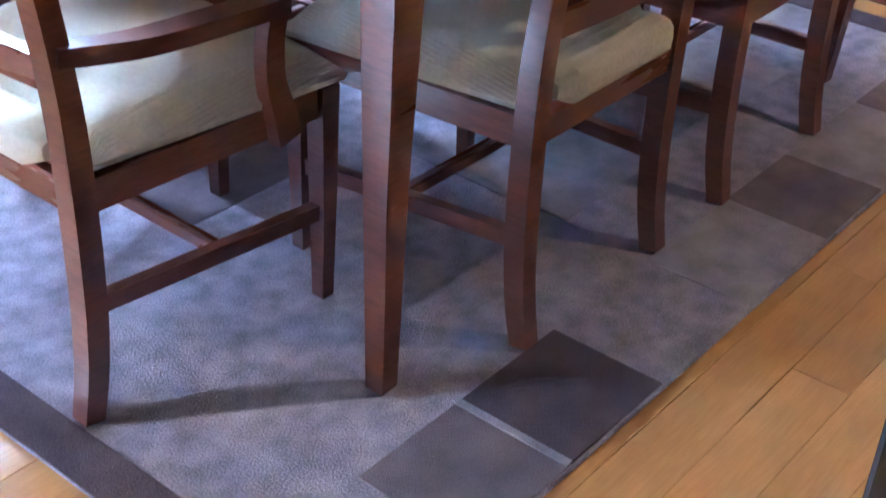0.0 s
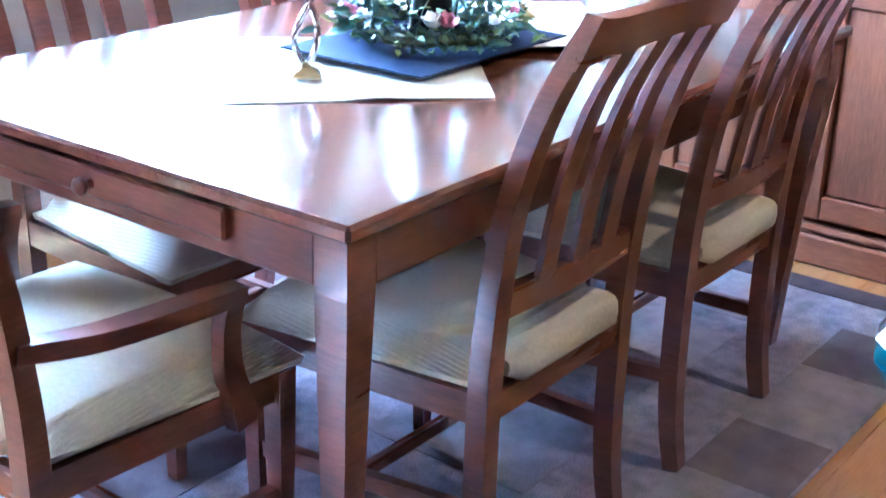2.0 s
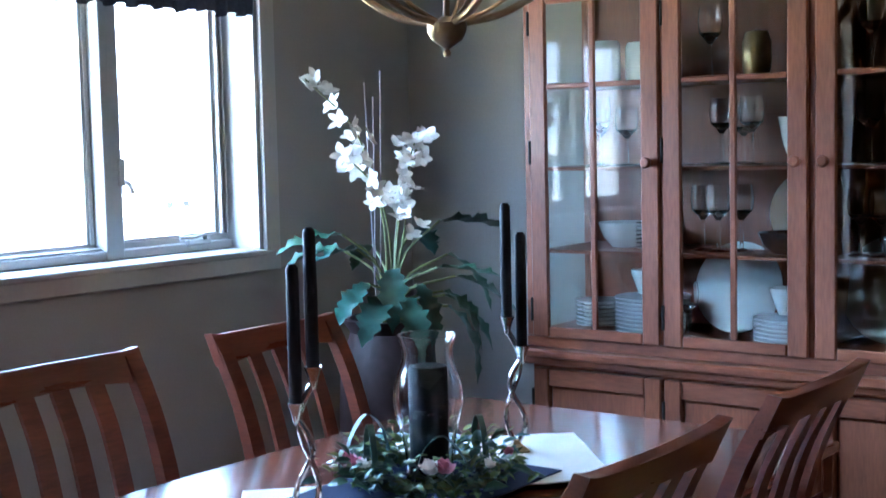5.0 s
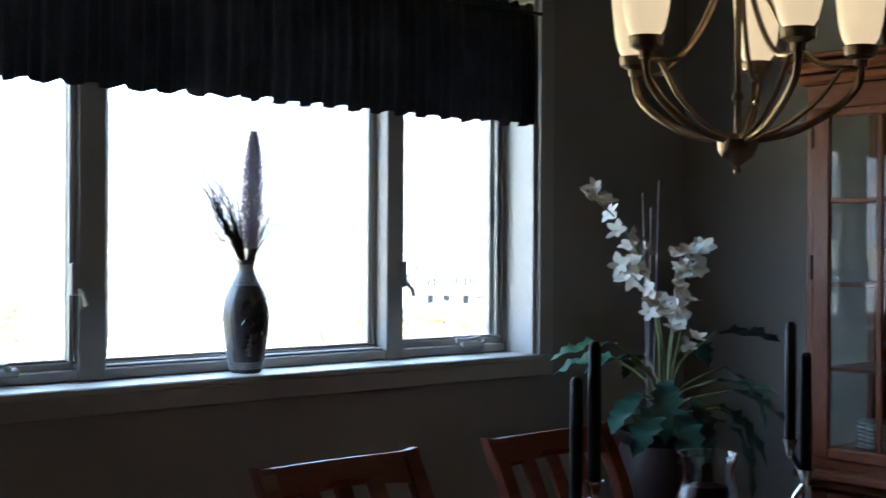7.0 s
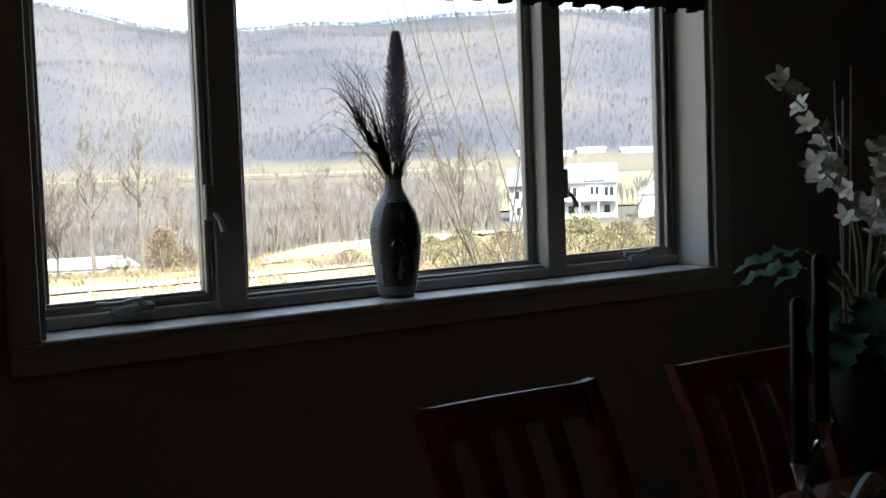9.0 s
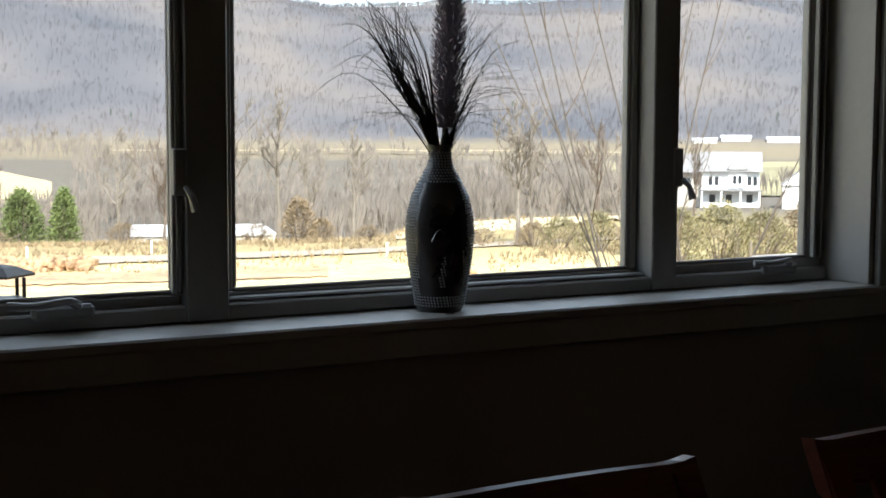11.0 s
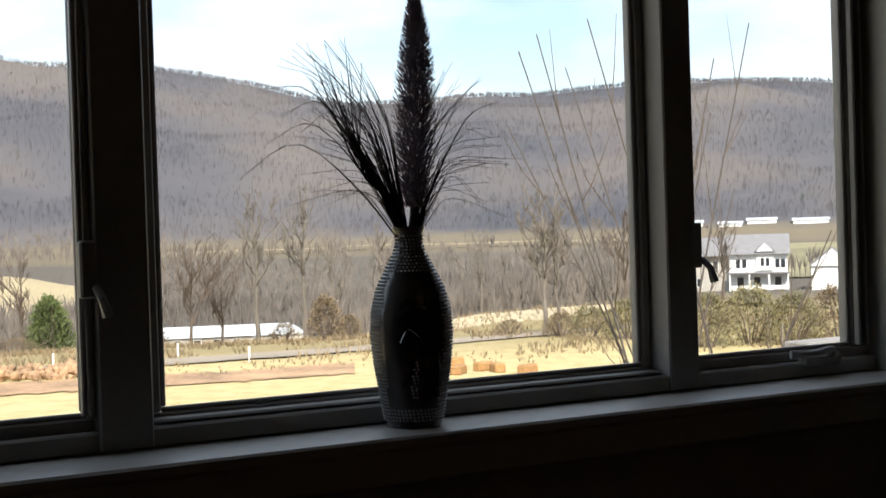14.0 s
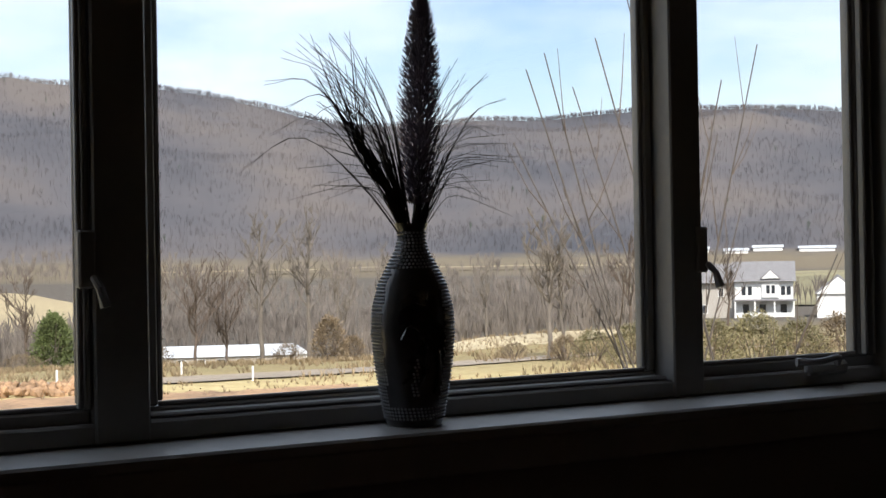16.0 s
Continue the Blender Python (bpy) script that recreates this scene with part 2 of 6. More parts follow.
def lathe(profile, seg=24, bm=None, at=(0, 0, 0)):
    bm = bm or bmesh.new()
    rings = []
    for r, z in profile:
        if r < 1e-5:
            rings.append([bm.verts.new((at[0], at[1], at[2] + z))])
        else:
            rings.append([bm.verts.new((at[0] + r * math.cos(2 * math.pi * i / seg), at[1] + r * math.sin(2 * math.pi * i / seg), at[2] + z)) for i in range(seg)])
    for a, b in zip(rings, rings[1:]):
        for i in range(seg):
            j = (i + 1) % seg
            if len(a) == 1 and len(b) == 1:
                continue
            if len(a) == 1:
                bm.faces.new((a[0], b[j], b[i]))
            elif len(b) == 1:
                bm.faces.new((a[i], a[j], b[0]))
            else:
                bm.faces.new((a[i], a[j], b[j], b[i]))
    return bm


def sweep(points, sizes, bm=None, side=(1, 0, 0)):
    """A bar of rectangular section along points; sizes: (across side, across the other way) per point."""
    bm = bm or bmesh.new()
    pts = [Vector(p) for p in points]
    side = Vector(side).normalized()
    rings = []
    for i, p in enumerate(pts):
        d = (pts[min(i + 1, len(pts) - 1)] - pts[max(i - 1, 0)]).normalized()
        s = (side - d * side.dot(d)).normalized()
        u = d.cross(s)
        w, h = sizes[i] if isinstance(sizes[0], (tuple, list)) else sizes
        rings.append([bm.verts.new(p + s * (a * w / 2) + u * (b * h / 2)) for a, b in ((-1, -1), (1, -1), (1, 1), (-1, 1))])
    for a, b in zip(rings, rings[1:]):
        for i in range(4):
            bm.faces.new((a[i], a[(i + 1) % 4], b[(i + 1) % 4], b[i]))
    bm.faces.new(rings[0])
    bm.faces.new(rings[-1][::-1])
    return bm


def tube(points, radii, seg=8, bm=None):
    bm = bm or bmesh.new()
    pts = [Vector(p) for p in points]
    rings = []
    ref = Vector((0.31, 0.22, 0.93))
    for i, p in enumerate(pts):
        d = (pts[min(i + 1, len(pts) - 1)] - pts[max(i - 1, 0)]).normalized()
        if abs(d.dot(ref)) > 0.95:
            ref = Vector((0.9, 0.3, 0.1))
        s = (ref - d * ref.dot(d)).normalized()
        u = d.cross(s)
        r = radii[i] if isinstance(radii, (list, tuple)) else radii
        rings.append([bm.verts.new(p + s * (r * math.cos(2 * math.pi * k / seg)) + u * (r * math.sin(2 * math.pi * k / seg))) for k in range(seg)])
    for a, b in zip(rings, rings[1:]):
        for i in range(seg):
            bm.faces.new((a[i], a[(i + 1) % seg], b[(i + 1) % seg], b[i]))
    if seg > 2:
        bm.faces.new(rings[0])
        bm.faces.new(rings[-1][::-1])
    return bm


def curve_points(ctrl, n):
    """Points along a smooth line through the given ones (Catmull-Rom)."""
    c = [Vector(p) for p in ctrl]
    c = [2 * c[0] - c[1]] + c + [2 * c[-1] - c[-2]]
    out = []
    for k in range(n):
        u = k / (n - 1) * (len(c) - 3)
        i = min(int(u), len(c) - 4)
        f = u - i
        p0, p1, p2, p3 = c[i:i + 4]
        out.append(0.5 * (2 * p1 + (p2 - p0) * f + (2 * p0 - 5 * p1 + 4 * p2 - p3) * f * f + (3 * p1 - p0 - 3 * p2 + p3) * f ** 3))
    return out

# ---------- the room ----------
XW, YW, ZC = 3.68, 2.50, 2.62           # hutch wall, window wall, ceiling
X0, Y0 = -3.6, -3.4                      # walls behind the camera
WIN = (0.947, 2.912, 1.114, 2.24)       # window opening: x from, x to, sill, head


def wall_with_holes(name, axis, at, thick, u0, u1, holes, label, z1=None, paint="wall"):
    """A wall along u, with rectangular holes (u0, u1, z0, z1) that go through it."""
    bm = bmesh.new()
    top = z1 or ZC
    us = sorted({u0, u1, *[h[0] for h in holes], *[h[1] for h in holes]})
    zs = sorted({0.0, top, *[h[2] for h in holes], *[h[3] for h in holes]})
    for ua, ub in zip(us, us[1:]):
        for za, zb in zip(zs, zs[1:]):
            if any(h[0] <= ua and ub <= h[1] and h[2] <= za and zb <= h[3] for h in holes):
                continue
            if axis == "y":
                box(bm, ua, at, za, ub, at + thick, zb, 0)
            else:
                box(bm, at, ua, za, at + thick, ub, zb, 0)
    bmesh.ops.remove_doubles(bm, verts=bm.verts, dist=1e-5)
    inner = [f for f in bm.faces if all(any(o is not f and set(o.verts) == set(f.verts) for o in e.link_faces) for e in f.edges)]
    if inner:
        bmesh.ops.delete(bm, geom=inner, context="FACES_ONLY")
    return tagged(part(name, bm, M[paint]), label, "wall", kind="structure")


WIN2 = (-1.75, -0.95, 0.55, 2.1)        # a second window, further along
wx0h, wx1h, wz0h, wz1h = WIN[0] - 0.001, WIN[1] + 0.001, WIN[2] - 0.021, WIN[3] + 0.001
wall_with_holes("wall_window", "y", YW, 0.22, X0 - 0.2, XW + 0.2, [(wx0h, wx1h, wz0h, wz1h), WIN2], "taupe painted wall around the wide window")
wall_with_holes("wall_hutch", "x", XW, 0.2, Y0 - 0.2, YW - 0.003, [], "taupe painted wall behind the china hutch")
# unseen walls added to close the room, coloured dark to limit bounce
wall_with_holes("wall_back", "y", Y0 - 0.2, 0.2, X0 - 0.2, XW - 0.003, [], "plain unseen closing wall, darkened to cut bounced light", paint="backwall")
wall_with_holes("wall_side", "x", X0 - 0.2, 0.2, Y0 + 0.003, YW - 0.003, [], "plain unseen closing wall, darkened to cut bounced light", paint="backwall")
tagged(part("ceiling", boxed(X0 - 0.2, Y0 - 0.2, ZC + 0.003, XW + 0.2, YW + 0.22, ZC + 0.2, 0), M["ceiling"]), "flat white painted ceiling", "ceiling", kind="structure")
floor = tagged(part("floor", boxed(X0, Y0, -0.12, XW - 0.003, YW - 0.003, -0.006, 0), M["joint"]), "honey oak board floor with a satin finish", "floor", kind="structure")

# baseboards
bb = bmesh.new()
box(bb, X0 + 0.02, YW - 0.016, 0.002, XW - 0.02, YW - 0.002, 0.12, 0.003)
tagged(part("baseboard", bb, M["trim"]), "painted baseboard along the window wall", "baseboard", kind="structure")
tagged(part("baseboard", boxed(XW - 0.016, Y0 + 0.02, 0.002, XW - 0.002, YW - 0.02, 0.12), M["trim"]), "painted baseboard along the hutch wall", "baseboard", kind="structure")

# the wide window: casing, stool, jambs, frames, sashes
wx0, wx1, wz0, wz1 = WIN
window = thing("window_1", pose(0, 0, 0), "wide three-part painted window with a deep sill", "window", kind="structure")
CW = 0.068
part("casing", boxed(wx0 - CW, YW - 0.02, wz0 - CW, wx1 + CW, YW - 0.002, wz0 - 0.006), M["trim"], window)
part("casing", boxed(wx0 - CW, YW - 0.02, wz1 + 0.004, wx1 + CW, YW - 0.002, wz1 + CW), M["trim"], window)
part("casing", boxed(wx0 - CW, YW - 0.02, wz0 - 0.004, wx0 - 0.004, YW - 0.002, wz1 + 0.002), M["trim"], window)
part("casing", boxed(wx1 + 0.004, YW - 0.02, wz0 - 0.004, wx1 + CW, YW - 0.002, wz1 + 0.002), M["trim"], window)
part("window_sill", boxed(wx0 - 0.002, YW - 0.026, wz0 - 0.02, wx1 + 0.002, YW + 0.16, wz0, 0.004), M["trim"], window, "painted flat window sill")
YF = YW + 0.115                            # face of the window frame
for xa, xb in ((wx0 + 0.001, wx0 + 0.012), (wx1 - 0.012, wx1 - 0.001)):
    part("jamb", boxed(xa, YW - 0.004, wz0 + 0.001, xb, YF + 0.05, wz1 - 0.001, 0.001), M["trim"], window)
part("frame_rail", boxed(wx0 + 0.013, YF, wz0 + 0.001, wx1 - 0.013, YF + 0.08, wz0 + 0.03), M["vinyl"], window)
part("frame_rail", boxed(wx0 + 0.013, YF, wz1 - 0.05, wx1 - 0.013, YF + 0.08, wz1 - 0.002), M["vinyl"], window)
for xa, xb in ((1.397, 1.474), (2.392, 2.458)):
    part("mullion", boxed(xa, YF - 0.006, wz0 + 0.002, xb, YF + 0.085, wz1 - 0.05), M["vinyl"], window)


def sash(name, xa, xb, ga, gb, zb, zt, depth, face):
    """A sash between xa and xb whose glass runs from ga to gb."""
    s = part(name, boxed(xa, face, zb - 0.045, xb, face + 0.035, zb), M["vinyl"], window)
    part("sash_rail", boxed(xa, face, zt, xb, face + 0.035, zt + 0.05), M["vinyl"], s)
    part("sash_stile", boxed(xa, face, zb + 0.001, ga, face + 0.035, zt - 0.001), M["vinyl"], s)
    part("sash_stile", boxed(gb, face, zb + 0.001, xb, face + 0.035, zt - 0.001), M["vinyl"], s)
    g = part("pane", boxed(ga - 0.006, face + 0.016, zb - 0.006, gb + 0.006, face + 0.022, zt + 0.006, 0), M["pane"], s)
    g.visible_shadow = False
    # glazing bead, a step nearer the glass
    for a, b, c, d in ((ga, ga + 0.008, zb, zt), (gb - 0.008, gb, zb, zt)):
        part("glazing_bead", boxed(a, face + 0.004, c + 0.008, b, face + 0.015, d - 0.008, 0.002), M["vinyl"], s)
    part("glazing_bead", boxed(ga + 0.001, face + 0.004, zb, gb - 0.001, face + 0.015, zb + 0.007, 0.002), M["vinyl"], s)
    return s


ZT = 2.185
s1 = sash("casement_sash", 0.962, 1.396, 1.012, 1.386, 1.163, ZT, 0, YF + 0.02)
s2 = sash("fixed_sash", 1.475, 2.391, 1.500, 2.373, 1.158, ZT, 0, YF + 0.045)
s3 = sash("casement_sash", 2.459, 2.898, 2.468, 2.857, 1.164, ZT, 0, YF + 0.02)
for xs in (1.377, 1.388, 2.860, 2.880):
    part("screen_track", boxed(xs, YF + 0.004, 1.165, xs + 0.007, YF + 0.019, ZT, 0.002), M["vinyl"], window)
part("stop_rail", boxed(1.476, YF + 0.012, 1.145, 2.390, YF + 0.044, 1.152), M["vinyl"], window)


def crank(x):
    c = part("crank_base", boxed(x - 0.05, YF - 0.022, wz0 + 0.022, x + 0.05, YF - 0.001, wz0 + 0.046, 0.006), M["vinyl"], window)
    h = tube(curve_points([(x + 0.02, YF - 0.02, wz0 + 0.045), (x, YF - 0.04, wz0 + 0.055), (x - 0.05, YF - 0.045, wz0 + 0.05), (x - 0.09, YF - 0.03, wz0 + 0.05)], 9), [0.009, 0.008, 0.007, 0.006, 0.006, 0.006, 0.006, 0.007, 0.008])
    part("crank_handle", h, M["vinyl"], c, smooth=True)


crank(1.19)
crank(2.74)


def latch(x):
    c = part("latch_plate", boxed(x - 0.012, YF - 0.012, 1.33, x + 0.012, YF + 0.004, 1.41, 0.003), M["vinyl"], window)
    part("latch_lever", tube([(x + 0.008, YF - 0.014, 1.345), (x + 0.012, YF - 0.03, 1.33), (x + 0.018, YF - 0.034, 1.305)], [0.006, 0.006, 0.008]), M["vinyl"], c, smooth=True)


latch(1.388)
latch(2.455)

# hidden windows that light the room from behind the walker
for nm, (a, b, c, d) in (("window_2", WIN2),):
    w2 = thing(nm, pose(0, 0, 0), "tall painted window beside the seating area", "window", kind="structure")
    part("casing", boxed(a - 0.07, YW - 0.02, c - 0.07, b + 0.07, YW - 0.002, c - 0.002), M["trim"], w2)
    part("casing", boxed(a - 0.07, YW - 0.02, d + 0.002, b + 0.07, YW - 0.002, d + 0.07), M["trim"], w2)
    for xa in (a + 0.001, (a + b) / 2 - 0.03, b - 0.06):
        part("mullion", boxed(xa, YW + 0.08, c + 0.002, xa + 0.059, YW + 0.14, d - 0.002), M["vinyl"], w2)

# ---------- rug ----------
RX0, RX1, RY0, RY1 = 0.722, 3.12, 0.325, 1.98
rug = thing("rug", pose(0, 0, 0.001), "patchwork wool rug in grey violet with plum border squares", "rug")
part("base", boxed(RX0, RY0, 0, RX1, RY1, 0.008, 0.004), M["rug"], rug)
part("border", boxed(RX0, RY0 + 0.002, 0.009, RX0 + 0.078, RY1 - 0.002, 0.0115, 0.001), M["rug_dark"], rug, "dark plum end border")
part("border", boxed(RX1 - 0.085, RY0 + 0.002, 0.009, RX1, RY1 - 0.002, 0.0115, 0.001), M["rug_dark"], rug, "dark plum end border")
rnd = random.Random(5)
for side in (RY0 + 0.006, RY1 - 0.216):
    x = 0.99
    k = 0
    tones = ["rug_mid", "rug_dark", "rug", "rug_beige", "rug_mid", "rug_beige", "rug_mid"]
    for wdt in (0.225, 0.25, 0.28, 0.295, 0.245, 0.33, 0.25):
        if tones[k] != "rug":
            part("patch", boxed(x + 0.0008, side + 0.001, 0.0075, x + wdt - 0.0008, side + 0.208, 0.0096, 0.0006), M[tones[k]], rug)
        x += wdt
        k += 1
    part("stripe", boxed(1.206, side + 0.003, 0.0085, 1.222, side + 0.209, 0.0112, 0.001), M["rug_beige"], rug, "pale beige inlaid stripe")
for x in (1.75, 2.32, 2.75):
    part("patch", boxed(x, 0.72, 0.0075, x + 0.33, 1.1, 0.0094, 0.0006), M["rug_beige"], rug)
for x in (1.25, 2.03):
    part("patch", boxed(x, 1.2, 0.0075, x + 0.36, 1.6, 0.0094, 0.0006), M["rug_mid"], rug)


# ---------- chairs ----------
def rounded_seat(w_back, w_front, y0, y1, z0, z1, crown):
    """An upholstered pad: wider in front, with soft edges and a low crown."""
    bm = bmesh.new()
    nx, ny = 13, 13
    rows = []
    for j in range(ny):
        v = j / (ny - 1)
        row = []
        for i in range(nx):
            u = i / (nx - 1) * 2 - 1
            w = w_back + (w_front - w_back) * v
            edge = min(1 - abs(u), 1 - abs(2 * v - 1))
            roll = (1 - max(0, 1 - edge / 0.22) ** 2) ** 0.5
            x = u * w / 2
            y = y0 + (y1 - y0) * v
            z = z0 + (z1 - z0) * (0.25 + 0.75 * roll) + crown * (1 - u * u) * (1 - (2 * v - 1) ** 2)
            row.append(bm.verts.new((x, y, z)))
        rows.append(row)
    for a, b in zip(rows, rows[1:]):
        for i in range(nx - 1):
            bm.faces.new((a[i], a[i + 1], b[i + 1], b[i]))
    rim = rows[0] + [r[-1] for r in rows[1:]] + rows[-1][-2::-1] + [r[0] for r in rows[-2:0:-1]]
    low = [bm.verts.new((v.co.x * 0.985, (v.co.y - (y0 + y1) / 2) * 0.985 + (y0 + y1) / 2, z0)) for v in rim]
    for k in range(len(rim)):
        q = (k + 1) % len(rim)
        bm.faces.new((rim[q], rim[k], low[k], low[q]))
    bm.faces.new(low)
    return bm


def ribbed(name):
    """Cream cloth with fine woven ribs running front to back."""
    m = material(name, (0.60, 0.55, 0.45), 0.85, vary=0.05, scale=5, grain=130, bump=0.2, spec=0.2)
    n, l = m.node_tree.nodes, m.node_tree.links
    wave = n.new("ShaderNodeTexWave")
    wave.wave_type, wave.bands_direction = "BANDS", "X"
    wave.inputs["Scale"].default_value = 62
    wave.inputs["Distortion"].default_value = 0.3
    tc = n.new("ShaderNodeTexCoord")
    l.new(tc.outputs["Object"], wave.inputs["Vector"])
    bp = n.new("ShaderNodeBump")
    bp.inputs["Strength"].default_value, bp.inputs["Distance"].default_value = 0.5, 0.002
    l.new(wave.outputs["Fac"], bp.inputs["Height"])
    old = [k for k in n if k.type == "BUMP" and k is not bp][0]
    l.new(old.outputs["Normal"], bp.inputs["Normal"])
    l.new(bp.outputs["Normal"], n["Principled BSDF"].inputs["Normal"])
    return m


M["ribbed"] = ribbed("cream ribbed cloth")


POST = [(-0.246, 0.0), (-0.230, 0.09), (-0.222, 0.22), (-0.223, 0.42), (-0.232, 0.55), (-0.252, 0.69), (-0.293, 0.825), (-0.338, 0.920), (-0.366, 0.968)]


def cushion_roll(half, y0, y1, z0, z1):
    """The cushion's thick back edge: a soft roll between the posts with rounded ends."""
    bm = bmesh.new()
    rings = []
    for k in range(13):
        u = k / 12 * 2 - 1
        f = (1 - max(0, abs(u) - 0.80) ** 2 / 0.0484) ** 0.5
        ring = []
        for q in range(14):
            a = 2 * math.pi * q / 14
            c, d = math.cos(a), math.sin(a)
            c, d = math.copysign(abs(c) ** 0.6, c), math.copysign(abs(d) ** 0.6, d)
            ring.append(bm.verts.new((u * half, (y0 + y1) / 2 + c * f * (y1 - y0) / 2, z0 + (z1 - z0) * (0.5 + 0.5 * d * f) - (1 - f) * (z1 - z0) * 0.12)))
        rings.append(ring)
    for r0, r1 in zip(rings, rings[1:]):
        for q in range(14):
            bm.faces.new((r0[q], r0[(q + 1) % 14], r1[(q + 1) % 14], r1[q]))
    bm.faces.new(rings[0])
    bm.faces.new(rings[-1][::-1])
    return bm


def dining_chair(m, arms=False):
    label = "cherry dining armchair with slatted back and cream seat" if arms else "cherry slat-back dining chair with a cream ribbed seat"
    c = thing("dining_armchair" if arms else "dining_chair", m, label, "chair", "chairs round the table")
    ax = 0.0265 if arms else 0.0
    sd = -0.010 if arms else 0.0
    hb, hf = 0.1945 + ax, 0.229 + ax * 0.75
    FY = 0.213
    for s in (-1, 1):
        pts = curve_points([(s * (hb + 0.002 * z), y, z) for y, z in POST], 25)
        sz = [(0.032 + 0.008 * min(k / 14, 1), 0.034 - 0.010 * max(0, k - 12) / 12 + 0.004 * math.sin(math.pi * min(k / 12, 1))) for k in range(25)]
        part("back_leg", sweep(pts, sz), M["cherry"], c, smooth=False)
        fp = [(s * hf, FY, 0.0), (s * hf, FY + 0.002, 0.18), (s * hf, FY + 0.002, 0.398 + sd)]
        part("front_leg", sweep(fp, [(0.025, 0.025), (0.031, 0.031), (0.037, 0.037)]), M["cherry"], c)
        part("side_rail", sweep([(s * (hb + 0.006), -0.203, 0.374 + sd), (s * (hf), FY - 0.020, 0.374 + sd)], (0.022, 0.05)), M["cherry"], c)
        part("side_stretcher", sweep([(s * (hb + 0.002), -0.205, 0.187), (s * hf, FY - 0.016, 0.168)], (0.02, 0.028)), M["cherry"], c)
    part("front_rail", boxed(-hf + 0.022, FY - 0.010, 0.349 + sd, hf - 0.022, FY + 0.012, 0.399 + sd), M["cherry_x"], c)
    part("back_rail", boxed(-hb + 0.018, -0.236, 0.349 + sd, hb - 0.018, -0.214, 0.399 + sd), M["cherry_x"], c)
    part("cross_stretcher", boxed(-hf + 0.026, 0.0, 0.164, hf - 0.026, 0.020, 0.188), M["cherry_x"], c)
    part("seat", rounded_seat(2 * hb + 0.012, 2 * hf + 0.05, -0.205, 0.246, 0.401 + sd, 0.446 + sd, 0.040), M["ribbed"], c, "cream ribbed upholstered seat", smooth=True)
    part("seat_back_edge", cushion_roll(hb - 0.040, -0.260, -0.185, 0.401 + sd, 0.464 + sd), M["cream"], c, smooth=True)
    # lower back rail, three slats, deep flat-topped crest
    part("lower_back_rail", sweep(curve_points([(-hb + 0.012, -0.234, 0.543), (0, -0.246, 0.543), (hb - 0.012, -0.234, 0.543)], 9), (0.02, 0.046), side=(0, 1, 0)), M["cherry_x"], c)
    for k in range(3):
        x = (k - 1) * (2 * hb - 0.036) / 4
        bow = -0.014 * (1 - (x / hb) ** 2)
        pts = curve_points([(x, -0.236 + bow, 0.562), (x, -0.256 + bow, 0.69), (x * 1.005, -0.296 + bow, 0.825), (x * 1.01, -0.345 + bow, 0.925)], 11)
        part("slat", sweep(pts, (0.043, 0.011)), M["cherry"], c)
    bm = bmesh.new()
    rows = []
    for k in range(21):
        u = k / 10 - 1
        x, bow = u * (hb + 0.024), -0.014 * (1 - u * u)
        ear = 0.006 * max(0, abs(u) - 0.86) / 0.14
        low, high = 0.912 + 0.016 * (1 - u * u), 0.984 + ear
        yl, yh = -0.340 + bow - (low - 0.912) * 0.45, -0.374 + bow - ear * 0.6
        rows.append([bm.verts.new(p) for p in ((x, yl + 0.014, low), (x, yh + 0.014, high), (x, yh - 0.012, high - 0.003), (x, yl - 0.014, low))])
    for r0, r1 in zip(rows, rows[1:]):
        for q in range(4):
            bm.faces.new((r0[q], r0[(q + 1) % 4], r1[(q + 1) % 4], r1[q]))
    bm.faces.new(rows[0])
    bm.faces.new(rows[-1][::-1])
    bmesh.ops.bevel(bm, geom=[e for e in bm.edges if e.calc_face_angle(0) > 0.8], offset=0.0025, segments=2, affect="EDGES")
    part("crest_rail", bm, M["cherry_x"], c)
    if arms:
        for s in (-1, 1):
            arm = curve_points([(s * (hb + 0.012), -0.240, 0.574), (s * (hb + 0.030), -0.12, 0.560), (s * (hf + 0.014), 0.02, 0.556), (s * (hf + 0.012), 0.124, 0.548)], 15)
            part("arm", sweep(arm, [(0.028 + 0.016 * math.sin(math.pi * k / 16), 0.026) for k in range(15)]), M["cherry"], c)
            sup = curve_points([(s * (hf + 0.012), 0.106, 0.540), (s * (hf + 0.012), 0.096, 0.50), (s * (hf + 0.014), 0.094, 0.44), (s * (hf + 0.016), 0.106, 0.39), (s * (hf + 0.018), 0.118, 0.338)], 15)
            part("arm_support", sweep(sup, [(0.026, 0.034 + 0.014 * (k / 14) ** 2) for k in range(15)]), M["cherry"], c)
    return c


chair = dining_chair(pose(1.591, 0.797, 0.0125))
copy_thing(chair, pose(2.213, 0.793, 0.0125))
copy_thing(chair, pose(1.614, 1.462, 0.0125, 0, 0, 180))
copy_thing(chair, pose(2.272, 1.462, 0.0125, 0, 0, 180.5))
dining_chair(pose(1.065, 1.130, 0.0125, 0, 0, -90), arms=True)

